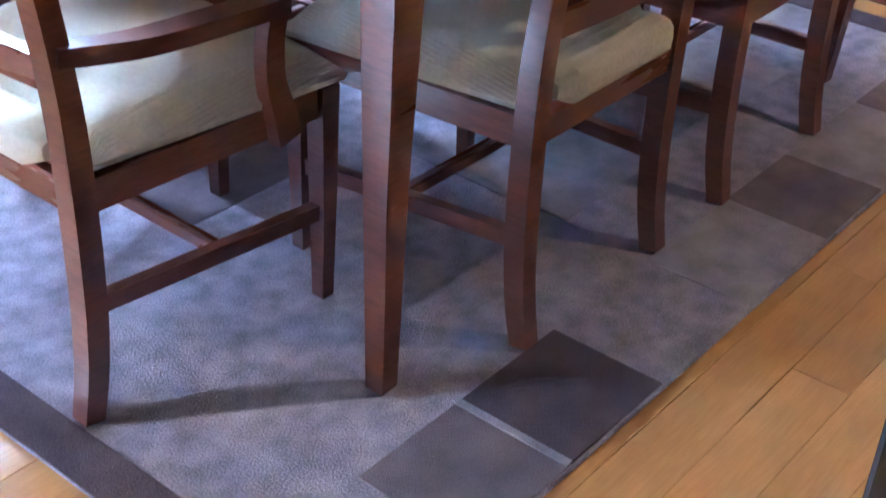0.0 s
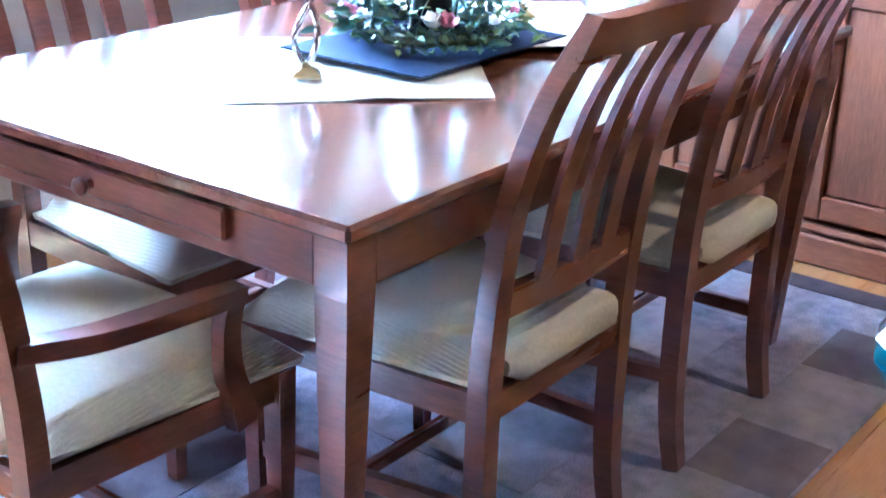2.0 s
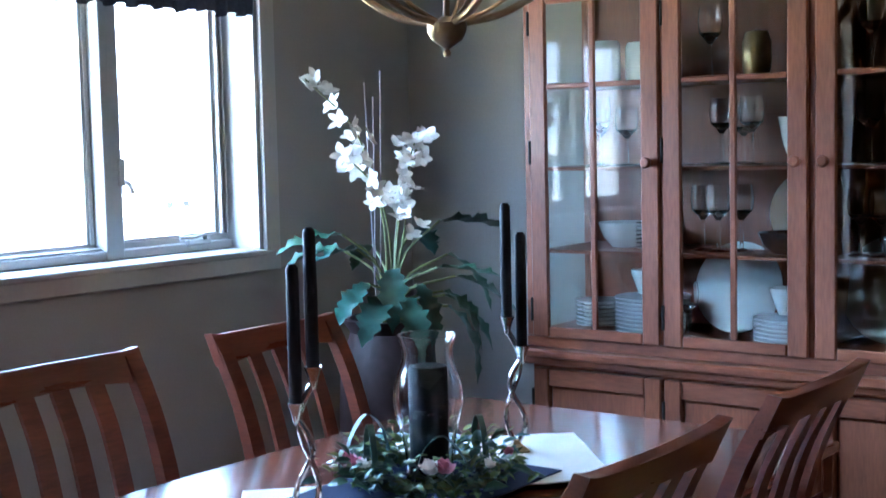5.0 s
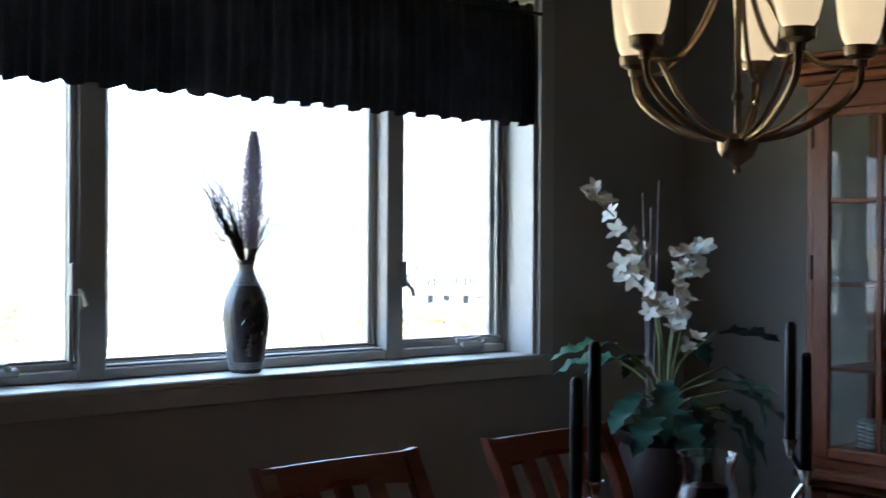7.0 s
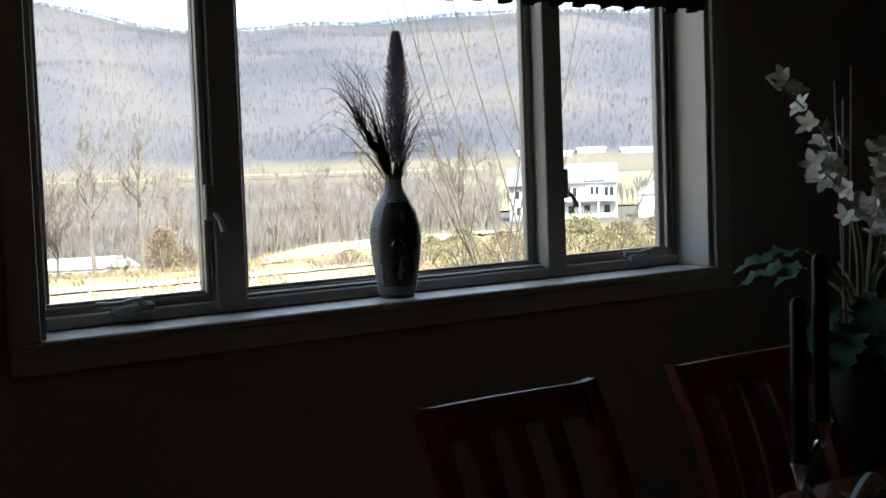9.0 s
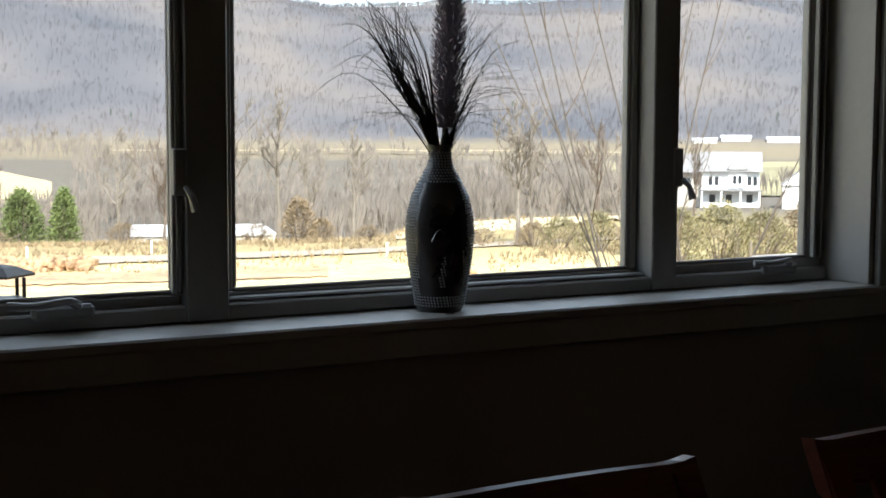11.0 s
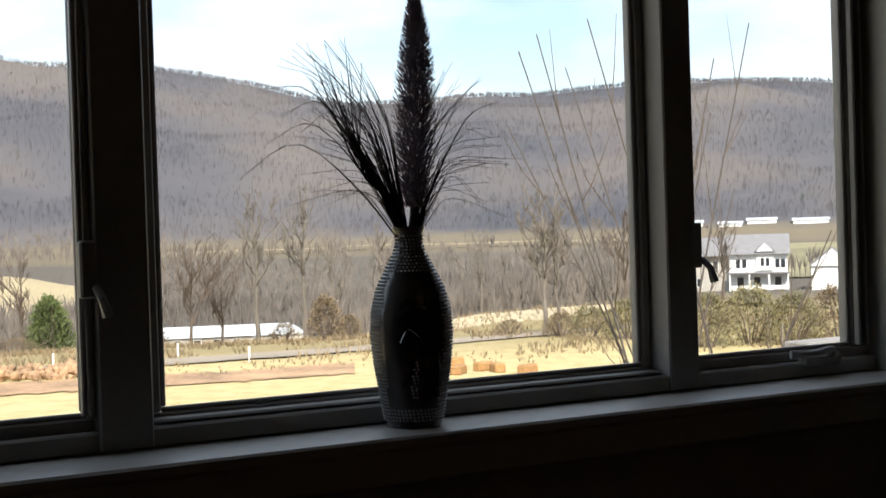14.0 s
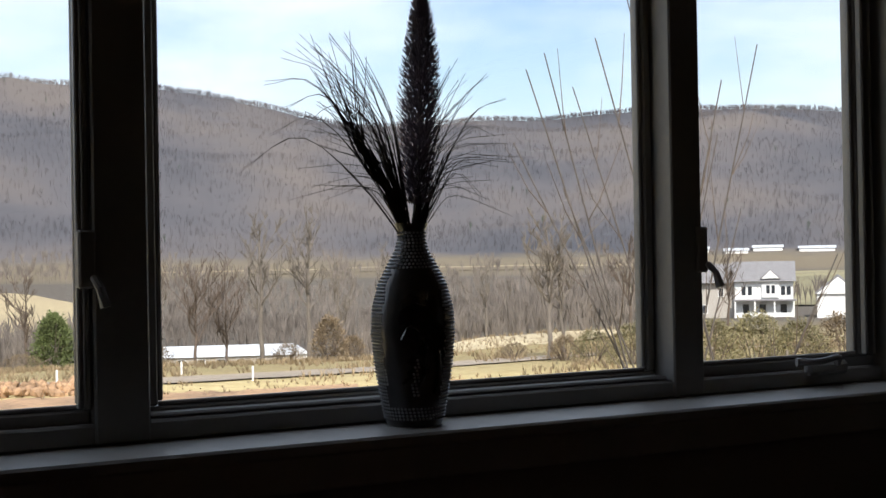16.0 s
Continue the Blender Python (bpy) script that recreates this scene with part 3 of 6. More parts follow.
# ---------- table ----------
TX0, TX1, TY0, TY1 = 1.087, 2.745, 0.575, 1.592
table = thing("dining_table", pose(0, 0, 0.0125), "long polished cherry dining table with a shallow end drawer", "table")
top = boxed(TX0, TY0, 0.722, TX1, TY1, 0.7475, 0.006)
part("tabletop", top, M["tabletop"], table, "glossy polished cherry tabletop")
for x, sx in ((TX0 + 0.042, 1), (TX1 - 0.042, -1)):
    for y, sy in ((TY0 + 0.042, 1), (TY1 - 0.042, -1)):
        part("leg", sweep([(x + sx * 0.033, y + sy * 0.030, 0), (x + sx * 0.018, y + sy * 0.018, 0.35), (x, y, 0.64), (x, y, 0.7215)], [(0.034, 0.034), (0.044, 0.044), (0.056, 0.056), (0.056, 0.056)]), M["cherry"], table)
part("apron", boxed(TX0 + 0.016, TY0 + 0.071, 0.645, TX0 + 0.038, TY1 - 0.071, 0.7215), M["cherry_y"], table)
part("apron", boxed(TX1 - 0.038, TY0 + 0.071, 0.645, TX1 - 0.016, TY1 - 0.071, 0.7215), M["cherry_y"], table)
part("apron", boxed(TX0 + 0.071, TY0 + 0.016, 0.645, TX1 - 0.071, TY0 + 0.038, 0.7215), M["cherry_x"], table)
part("apron", boxed(TX0 + 0.071, TY1 - 0.038, 0.645, TX1 - 0.071, TY1 - 0.016, 0.7215), M["cherry_x"], table)
drawer = part("drawer", boxed(TX0 + 0.000, 0.792, 0.672, TX0 + 0.0155, 1.36, 0.719, 0.004), M["cherry_y"], table)
kn = lathe([(0, 0), (0.008, 0), (0.007, 0.010), (0.013, 0.018), (0.014, 0.024), (0.009, 0.029), (0, 0.030)], 16)
bmesh.ops.rotate(kn, matrix=Matrix.Rotation(radians(-90), 3, "Y"), verts=kn.verts)
bmesh.ops.translate(kn, vec=(TX0 + 0.002, 1.06, 0.694), verts=kn.verts)
part("knob", kn, M["cherry"], drawer, "turned round wooden knob", smooth=True)

# ---------- china hutch ----------
HX, HB = 3.25, 3.655
HY0, HY1 = -0.065, 1.735
hutch = thing("china_hutch", pose(0, 0, 0), "wide cherry china hutch with glazed doors over panelled cupboards", "cabinet")
W, WY = M["hutch"], M["hutch_y"]
part("base_body", boxed(HX + 0.03, HY0 + 0.01, 0.10, HB, HY1 - 0.01, 0.763, 0.003), W, hutch)
part("plinth", boxed(HX - 0.028, HY0, 0.002, HB, HY1, 0.085, 0.006), WY, hutch)
part("plinth_cap", boxed(HX - 0.018, HY0 + 0.004, 0.086, HB, HY1 - 0.004, 0.108, 0.008), WY, hutch)
part("counter", boxed(HX - 0.035, HY0 - 0.012, 0.788, HB, HY1 + 0.012, 0.814, 0.006), WY, hutch)
part("counter_mould", boxed(HX - 0.012, HY0 - 0.002, 0.764, HB, HY1 + 0.002, 0.787, 0.006), WY, hutch)
UX = HX + 0.012                          # front of the upper case
part("upper_back", boxed(HB - 0.016, HY0 + 0.012, 0.815, HB - 0.002, HY1 - 0.012, 1.90, 0.001), W, hutch)
part("upper_floor", boxed(UX + 0.021, HY0 + 0.008, 0.815, HB - 0.017, HY1 - 0.008, 0.862, 0.002), WY, hutch)
part("upper_top", boxed(UX + 0.021, HY0 + 0.006, 1.88, HB - 0.001, HY1 - 0.006, 1.905, 0.002), WY, hutch)
part("face_frame_top", boxed(UX, HY0 + 0.002, 1.862, UX + 0.02, HY1 - 0.002, 1.93, 0.003), WY, hutch)
part("face_frame_foot", boxed(UX, HY0 + 0.002, 0.815, UX + 0.02, HY1 - 0.002, 0.846, 0.002), WY, hutch)
part("crown", boxed(UX - 0.03, HY0 - 0.02, 1.931, HB, HY1 + 0.02, 1.962, 0.008), WY, hutch)
part("crown", boxed(UX - 0.055, HY0 - 0.04, 1.963, HB, HY1 + 0.04, 2.0, 0.01), WY, hutch)
part("crown", boxed(UX - 0.07, HY0 - 0.055, 2.001, HB, HY1 + 0.055, 2.016, 0.004), WY, hutch)
for y in (HY0 + 0.002, HY1 - 0.032):
    part("corner_post", boxed(UX + 0.001, y, 0.847, UX + 0.02, y + 0.03, 1.861, 0.003), W, hutch)
    part("corner_post", boxed(HB - 0.05, y, 0.863, HB - 0.018, y + 0.03, 1.879, 0.003), W, hutch)
    g = part("side_pane", boxed(UX + 0.022, y + 0.012, 0.863, HB - 0.051, y + 0.016, 1.879, 0), M["cabglass"], hutch)
    g.visible_shadow = False
part("divider", boxed(UX + 0.022, 0.828, 0.863, HB - 0.018, 0.843, 1.879, 0.002), W, hutch)
SHELF = (1.108, 1.355, 1.603)
for z in SHELF:
    for y0, y1 in ((HY0 + 0.034, 0.827), (0.844, HY1 - 0.034)):
        part("shelf", boxed(UX + 0.035, y0, z - 0.011, HB - 0.018, y1, z, 0.002), WY, hutch)


def glazed_door(y0, y1, knob_side):
    """y0 < y1; knob_side -1 puts the knob at y0."""
    d = part("door_stile", boxed(UX - 0.018, y0, 0.848, UX - 0.001, y0 + 0.056, 1.86, 0.004), W, hutch)
    part("door_stile", boxed(UX - 0.018, y1 - 0.056, 0.848, UX - 0.001, y1, 1.86, 0.004), W, d)
    part("door_rail", boxed(UX - 0.017, y0 + 0.057, 0.848, UX - 0.001, y1 - 0.057, 0.880, 0.004), WY, d)
    part("door_rail", boxed(UX - 0.017, y0 + 0.057, 1.833, UX - 0.001, y1 - 0.057, 1.86, 0.004), WY, d)
    mid = (y0 + y1) / 2
    part("muntin", boxed(UX - 0.016, mid - 0.009, 0.881, UX - 0.004, mid + 0.009, 1.832, 0.003), W, d)
    part("muntin", boxed(UX - 0.015, y0 + 0.057, 1.585, UX - 0.005, mid - 0.010, 1.600, 0.003), WY, d)
    part("muntin", boxed(UX - 0.015, mid + 0.010, 1.585, UX - 0.005, y1 - 0.057, 1.600, 0.003), WY, d)
    g = part("pane", boxed(UX - 0.010, y0 + 0.05, 0.874, UX - 0.007, y1 - 0.05, 1.84, 0), M["cabglass"], d)
    g.visible_shadow = False
    ky = y0 + 0.028 if knob_side < 0 else y1 - 0.028
    k = lathe([(0, 0), (0.010, 0), (0.008, 0.010), (0.015, 0.018), (0.017, 0.024), (0.012, 0.030), (0, 0.031)], 14)
    bmesh.ops.rotate(k, matrix=Matrix.Rotation(radians(-90), 3, "Y"), verts=k.verts)
    bmesh.ops.translate(k, vec=(UX - 0.018, ky, 1.367), verts=k.verts)
    part("knob", k, M["hutch"], d, "turned cherry knob", smooth=True)
    hy = y1 - 0.004 if knob_side < 0 else y0 - 0.004
    for z in (0.93, 1.40, 1.78):
        part("hinge", boxed(UX - 0.022, hy, z - 0.035, UX - 0.004, hy + 0.008, z + 0.035, 0.002), M["iron"], d)


def panel_door(y0, y1, knob_side):
    d = part("door_stile", boxed(HX - 0.006, y0, 0.125, HX + 0.029, y0 + 0.052, 0.753, 0.004), W, hutch)
    part("door_stile", boxed(HX - 0.006, y1 - 0.052, 0.125, HX + 0.029, y1, 0.753, 0.004), W, d)
    part("door_rail", boxed(HX - 0.005, y0 + 0.053, 0.125, HX + 0.029, y1 - 0.053, 0.19, 0.004), WY, d)
    part("door_rail", boxed(HX - 0.005, y0 + 0.053, 0.70, HX + 0.029, y1 - 0.053, 0.753, 0.004), WY, d)
    part("door_panel", boxed(HX + 0.008, y0 + 0.054, 0.191, HX + 0.029, y1 - 0.054, 0.699, 0.006), W, d)
    ky = y0 + 0.028 if knob_side < 0 else y1 - 0.028
    k = lathe([(0, 0), (0.010, 0), (0.008, 0.010), (0.015, 0.018), (0.017, 0.024), (0.012, 0.030), (0, 0.031)], 14)
    bmesh.ops.rotate(k, matrix=Matrix.Rotation(radians(-90), 3, "Y"), verts=k.verts)
    bmesh.ops.translate(k, vec=(HX - 0.006, ky, 0.60), verts=k.verts)
    part("knob", k, M["hutch"], d, "turned cherry knob", smooth=True)
    hy = y1 - 0.003 if knob_side < 0 else y0 - 0.005
    for z in (0.25, 0.66):
        part("hinge", boxed(HX - 0.010, hy, z - 0.03, HX + 0.01, hy + 0.008, z + 0.03, 0.002), M["iron"], d)


for y0, y1, ks in ((1.277, 1.703, -1), (0.846, 1.266, -1), (0.404, 0.826, 1), (-0.032, 0.394, 1)):
    glazed_door(y0, y1, ks)
    panel_door(y0, y1, ks)
for y in (1.272, 0.836, 0.399):
    part("face_stile", boxed(UX - 0.0005, y - 0.02, 0.847, UX + 0.0195, y + 0.02, 1.861, 0.002), W, hutch)

# ---------- on the table ----------
ZT0 = 0.0125 + 0.7475 + 0.0006           # the tabletop


def cloth(corners, z, thick, fold, seed, n=26):
    """A cloth over a four-cornered outline, slightly rumpled."""
    bm = bmesh.new()
    a, b, c, d = [Vector((*p, 0)) for p in corners]
    up, lo = [], []
    for j in range(n + 1):
        v = j / n
        for i in range(n + 1):
            u = i / n
            p = (a * (1 - u) + b * u) * (1 - v) + (d * (1 - u) + c * u) * v
            w = fold * max(0, noise.noise(Vector((p.x * 7, p.y * 7, seed)))) ** 1.3
            up.append(bm.verts.new((p.x, p.y, z + thick + w)))
            lo.append(bm.verts.new((p.x, p.y, z + w * 0.9)))
    s = n + 1
    for j in range(n):
        for i in range(n):
            k = j * s + i
            bm.faces.new((up[k], up[k + 1], up[k + s + 1], up[k + s]))
            bm.faces.new((lo[k], lo[k + s], lo[k + s + 1], lo[k + 1]))
    rim = [i for i in range(s)] + [j * s + n for j in range(1, s)] + [n * s + i for i in range(n - 1, -1, -1)] + [j * s for j in range(n - 1, 0, -1)]
    for k in range(len(rim)):
        q = (k + 1) % len(rim)
        bm.faces.new((up[rim[q]], up[rim[k]], lo[rim[k]], lo[rim[q]]))
    return bm


tagged(part("placemat", cloth([(1.374, 1.085), (1.704, 0.790), (2.04, 1.09), (1.72, 1.40)], ZT0, 0.0025, 0.010, 2.0), M["linen"], smooth=True), "white linen placemat laid cornerwise on the table", "placemat", "placemats")
tagged(part("placemat", cloth([(1.86, 1.10), (2.14, 0.80), (2.452, 1.085), (2.165, 1.39)], ZT0 + 0.0125, 0.0025, 0.008, 5.0), M["linen"], smooth=True), "white linen placemat under the far candlestick", "placemat", "placemats")
tagged(part("table_cloth", cloth([(1.673, 0.920), (2.135, 0.922), (2.135, 1.245), (1.673, 1.246)], ZT0 + 0.0155, 0.003, 0.004, 8.0), M["navy"], smooth=True), "navy blue square cloth under the centrepiece", "cloth")

CX, CY = 1.950, 1.112
ZC0 = ZT0 + 0.0225
# hurricane vase with water-dark candle
hv = thing("hurricane_vase", pose(CX, CY, ZC0), "clear glass hurricane vase with a dark pillar candle", "vase")
outer = [(0.0, 0.0), (0.046, 0.0), (0.048, 0.006), (0.047, 0.04), (0.054, 0.08), (0.065, 0.12), (0.070, 0.150), (0.067, 0.18), (0.058, 0.208), (0.050, 0.232), (0.050, 0.250), (0.055, 0.270), (0.058, 0.280)]
inner = [(0.0545, 0.280), (0.0515, 0.268), (0.0465, 0.250), (0.0465, 0.232), (0.0545, 0.207), (0.0635, 0.18), (0.0665, 0.150), (0.0615, 0.12), (0.0505, 0.08), (0.0435, 0.04), (0.0435, 0.008), (0.0, 0.008)]
part("glass", lathe(outer + inner, 40), M["glassware"], hv, "curved clear glass", smooth=True)
part("candle", lathe([(0, 0.009), (0.0385, 0.009), (0.0385, 0.214), (0.036, 0.218), (0.005, 0.216), (0, 0.216)], 28), M["wax"], hv, "dark pillar candle", smooth=True)


def leaf_mesh(length, width, bend, fold=0.25, n=7, wavy=0.0, seed=0.0, lobes=0.0):
    """A pointed leaf along +y from the origin, curling down by bend."""
    bm = bmesh.new()
    rows = []
    for k in range(n + 1):
        u = k / n
        w = width * (math.sin(math.pi * min(u * 0.93 + 0.07, 1)) ** 0.8) / 2 if 0 < k < n else 0.0008
        if lobes and k % 2 == 0:
            w *= 1 - lobes
        y = length * u * (1 - 0.12 * abs(bend) * u)
        z = -bend * length * u * u * 0.6
        wv = wavy * math.sin(u * 19 + seed)
        rows.append([bm.verts.new((-w, y, z + fold * w + wv * w)), bm.verts.new((0, y, z)), bm.verts.new((w, y, z + fold * w - wv * w))])
    for a, b in zip(rows, rows[1:]):
        for i in range(2):
            bm.faces.new((a[i], a[i + 1], b[i + 1], b[i]))
    return bm


def add_leaf(bm, m, **k):
    lf = leaf_mesh(**k)
    me = bpy.data.meshes.new("tmp")
    lf.to_mesh(me)
    lf.free()
    me.transform(m)
    bm.from_mesh(me)
    bpy.data.meshes.remove(me)


rnd = random.Random(11)
wreath = thing("candle_wreath", pose(CX - 0.035, CY - 0.020, ZC0), "leafy green wreath with pink blooms round the candle vase", "wreath")
ring = bmesh.new()
pts = [(0.125 * math.cos(a), 0.135 * math.sin(a), 0.02 + 0.004 * math.sin(5 * a)) for a in [2 * math.pi * k / 24 for k in range(25)]]
part("ring", tube(pts, 0.012, 6, ring), M["stem"], wreath, "twisted green stem ring")
for k, matn, cnt in ((0, "leaf", 170), (1, "moss", 330), (2, "leaf_blue", 60)):
    bm = bmesh.new()
    for i in range(cnt):
        a = rnd.uniform(0, 2 * math.pi)
        r = rnd.gauss(0.130, 0.026)
        z = abs(rnd.gauss(0.012, 0.032)) + 0.006
        yaw = math.degrees(a) - 90 + rnd.uniform(-80, 80)
        m = pose(r * math.cos(a), r * 1.08 * math.sin(a), z, rnd.uniform(0, 60), rnd.uniform(-40, 40), yaw)
        ln = rnd.uniform(0.025, 0.052) if k != 1 else rnd.uniform(0.014, 0.034)
        add_leaf(bm, m, length=ln, width=ln * rnd.uniform(0.35, 0.6), bend=rnd.uniform(0.2, 0.9), n=4)
    low = min(v.co.z for v in bm.verts)
    if low < 0.001:
        for v in bm.verts:
            v.co.z = max(v.co.z, 0.001)
    part("foliage", bm, M[matn], wreath)
for i, a in enumerate((150, 165, 158, 172, 226, 218, 143, 262, 300, 40)):
    a = radians(a)
    bm = bmesh.new()
    for p in range(9):
        m = pose(0, 0, 0, rnd.uniform(15, 65), 0, p * 40 + rnd.uniform(-15, 15))
        add_leaf(bm, m, length=0.032 if i in (4, 5) else 0.020, width=0.026 if i in (4, 5) else 0.015, bend=-0.4, n=3)
    bmesh.ops.remove_doubles(bm, verts=bm.verts, dist=0.0018)
    fl = part("bloom", bm, M["pink"] if i % 2 == 0 else M["petal"], wreath, "small pink bloom" if i % 2 == 0 else "small pale bloom")
    fl.matrix_local = pose(0.148 * math.cos(a), 0.16 * math.sin(a), 0.05, -20 * math.sin(a), 20 * math.cos(a), 0)
for i, (a, h) in enumerate(((140, 0.11), (75, 0.10), (205, 0.095), (320, 0.09))):
    a = radians(a)
    c0 = Vector((0.12 * math.cos(a), 0.12 * math.sin(a), 0.02))
    t = Vector((-math.sin(a), math.cos(a), 0))
    part("curled_blade", sweep(curve_points([c0, c0 + t * 0.02 + Vector((0, 0, h * 0.7)), c0 + t * 0.06 + Vector((0, 0, h)), c0 + t * 0.10 + Vector((0, 0, h * 0.5)), c0 + t * 0.09 + Vector((0, 0, 0.02))], 15), (0.012, 0.001), side=(math.cos(a), math.sin(a), 0)), M["leaf_blue"], wreath)


def candlestick(m, spin):
    c = thing("candlestick", m, "twisted two-arm pewter candlestick with tall black tapers", "candlestick", "candlesticks on the table")
    foot = lathe([(0, 0), (0.034, 0), (0.035, 0.004), (0.026, 0.010), (0.012, 0.016), (0.008, 0.024), (0, 0.026)], 4)
    part("foot", foot, M["brass"], c, "brassy square stepped foot")
    for s, top in ((-1, 0.200), (1, 0.262)):
        pts = []
        for k in range(25):
            u = k / 24
            z = 0.018 + (top - 0.018) * u
            tw = math.sin(u * 2 * math.pi * 1.05) * 0.016 * (1 if u < 0.75 else 1)
            spread = s * (tw + 0.004 + 0.0065 * max(0, u - 0.7) / 0.3)
            pts.append((spread * math.cos(spin), spread * math.sin(spin), z))
        part("stem", tube(pts, [0.0052 + 0.002 * abs(0.5 - k / 24) for k in range(25)], 8), M["silver"], c, smooth=True)
        ex, ey, _ = pts[-1]
        part("cup", lathe([(0.003, -0.016), (0.006, -0.012), (0.010, 0.006), (0.016, 0.022), (0.0165, 0.024), (0.0115, 0.022), (0, 0.020)], 18, at=(ex, ey, top + 0.002)), M["silver"], c, smooth=True)
        part("taper_candle", lathe([(0, 0.0), (0.0115, 0.0), (0.0116, 0.12), (0.0108, 0.236), (0.006, 0.243), (0, 0.243)], 14, at=(ex, ey, top + 0.0225)), M["wax"], c, "tall black taper candle", smooth=True)
    return c


candlestick(pose(1.576, 1.093, ZT0 + 0.0085), radians(-52))
candlestick(pose(2.222, 1.088, ZT0 + 0.019), radians(128))

# ---------- chandelier ----------
ch = thing("chandelier", pose(1.995, 1.08, 1.599), "five-light bronze chandelier with lit alabaster glass shades", "chandelier")
part("finial", lathe([(0, 0), (0.006, 0.003), (0.008, 0.010), (0.004, 0.016), (0.012, 0.022), (0.030, 0.034), (0.038, 0.050), (0.039, 0.066), (0.020, 0.072), (0.012, 0.078), (0, 0.08)], 24), M["bronze"], ch, smooth=True)
part("centre_rod", lathe([(0, 0.078), (0.006, 0.078), (0.006, 0.14), (0.011, 0.145), (0.011, 0.155), (0.006, 0.16), (0.007, 0.40), (0.013, 0.41), (0.015, 0.60), (0.006, 0.62), (0.006, 0.95), (0, 0.95)], 14), M["bronze"], ch, smooth=True)
part("canopy", lathe([(0.006, 0.95), (0.03, 0.955), (0.06, 0.985), (0.062, 1.012), (0, 1.012)], 24), M["bronze"], ch, smooth=True)
RCH = 0.231
for k in range(5):
    a = radians(25.7 + 72 * k)
    ca, sa = math.cos(a), math.sin(a)

    def q(r, z):
        return (r * ca, r * sa, z)

    arm = part("arm", tube(curve_points([q(0.03, 0.066), q(0.10, 0.080), q(0.17, 0.116), q(0.218, 0.157), q(RCH, 0.190), q(RCH, 0.211)], 17), 0.0075, 8), M["bronze"], ch, smooth=True)
    part("inner_arm", tube(curve_points([q(0.028, 0.070), q(0.09, 0.095), q(0.15, 0.141), q(0.182, 0.182), q(0.20, 0.204), q(RCH, 0.204)], 15), 0.0045, 6), M["bronze"], arm, smooth=True)
    part("upper_bar", tube(curve_points([q(0.014, 0.477), q(0.035, 0.385), q(0.09, 0.277), q(0.15, 0.215), q(0.20, 0.205)], 15), 0.0055, 6), M["bronze"], arm, smooth=True)
    part("cup", lathe([(0, 0.2060), (0.012, 0.2060), (0.014, 0.2200), (0.030, 0.2280), (0.033, 0.2460), (0.026, 0.2480), (0, 0.2450)], 18, at=(RCH * ca, RCH * sa, 0)), M["bronze"], arm, smooth=True)
    part("shade", lathe([(0.0, 0.2490), (0.027, 0.2495), (0.034, 0.2600), (0.041, 0.2900), (0.0475, 0.3500), (0.050, 0.4000), (0.047, 0.4450), (0.044, 0.4450), (0.047, 0.4000), (0.0445, 0.3500), (0.038, 0.2900), (0.030, 0.2620), (0.0, 0.2550)], 24, at=(RCH * ca, RCH * sa, 0)), M["shade"], arm, "glowing cream alabaster shade", smooth=True)

# ---------- valance ----------
val = bmesh.new()
n, zt, zb = 420, 2.218, 1.838
vx0, vx1 = 0.952, 2.874
rows = []
for r in range(7):
    u = r / 6
    row = []
    for k in range(n + 1):
        x = vx0 + (vx1 - vx0) * k / n
        ph = x * 150 + 5 * noise.noise(Vector((x * 9, 0.5, 0)))
        amp = 0.006 + 0.006 * u + 0.004 * noise.noise(Vector((x * 12, u * 2, 1.5)))
        y = YW - 0.012 - 0.012 * math.sin(math.pi * u * 0.9) + amp * math.sin(ph)
        z = zt + (zb - zt) * u
        if r == 6:
            z += 0.006 * math.sin(x * 75) + 0.008 * noise.noise(Vector((x * 14, 3.3, 0)))
        if r == 0:
            z += 0.006 * math.sin(x * 110 + 1)
        row.append(val.verts.new((x, y - 0.008, z)))
    rows.append(row)
for a, b in zip(rows, rows[1:]):
    for k in range(n):
        val.faces.new((a[k], a[k + 1], b[k + 1], b[k]))
geom = bmesh.ops.solidify(val, geom=val.faces[:], thickness=0.002)
vt = thing("valance", pose(0, 0, 0), "black gathered cloth valance across the window head", "valance")
part("cloth", val, M["valance"], vt, smooth=True)
part("rod", tube([(vx0 - 0.03, YW - 0.034, 2.19), (vx1 + 0.03, YW - 0.034, 2.19)], 0.006, 8), M["black"], vt, "thin curtain rod")

# ---------- vase on the sill ----------
VX, VY, VZ = 1.864, 2.568, 1.1145
vs = thing("sill_vase", pose(VX, VY, VZ), "dark hammered bottle vase holding dried grasses on the sill", "vase")
prof = [(0, 0), (0.040, 0), (0.043, 0.006), (0.050, 0.045), (0.058, 0.095), (0.062, 0.14), (0.060, 0.175), (0.051, 0.21), (0.036, 0.24), (0.024, 0.262), (0.020, 0.278), (0.021, 0.29), (0.026, 0.302), (0.022, 0.302), (0.017, 0.288), (0.016, 0.27), (0, 0.268)]
part("body", lathe(prof, 40), M["vase"], vs, "dark glazed body", smooth=True)


def body_radius(z):
    for (r0, z0), (r1, z1) in zip(prof, prof[1:12]):
        if z0 <= z <= z1 and z1 > z0:
            return r0 + (r1 - r0) * (z - z0) / (z1 - z0)
    return 0.02


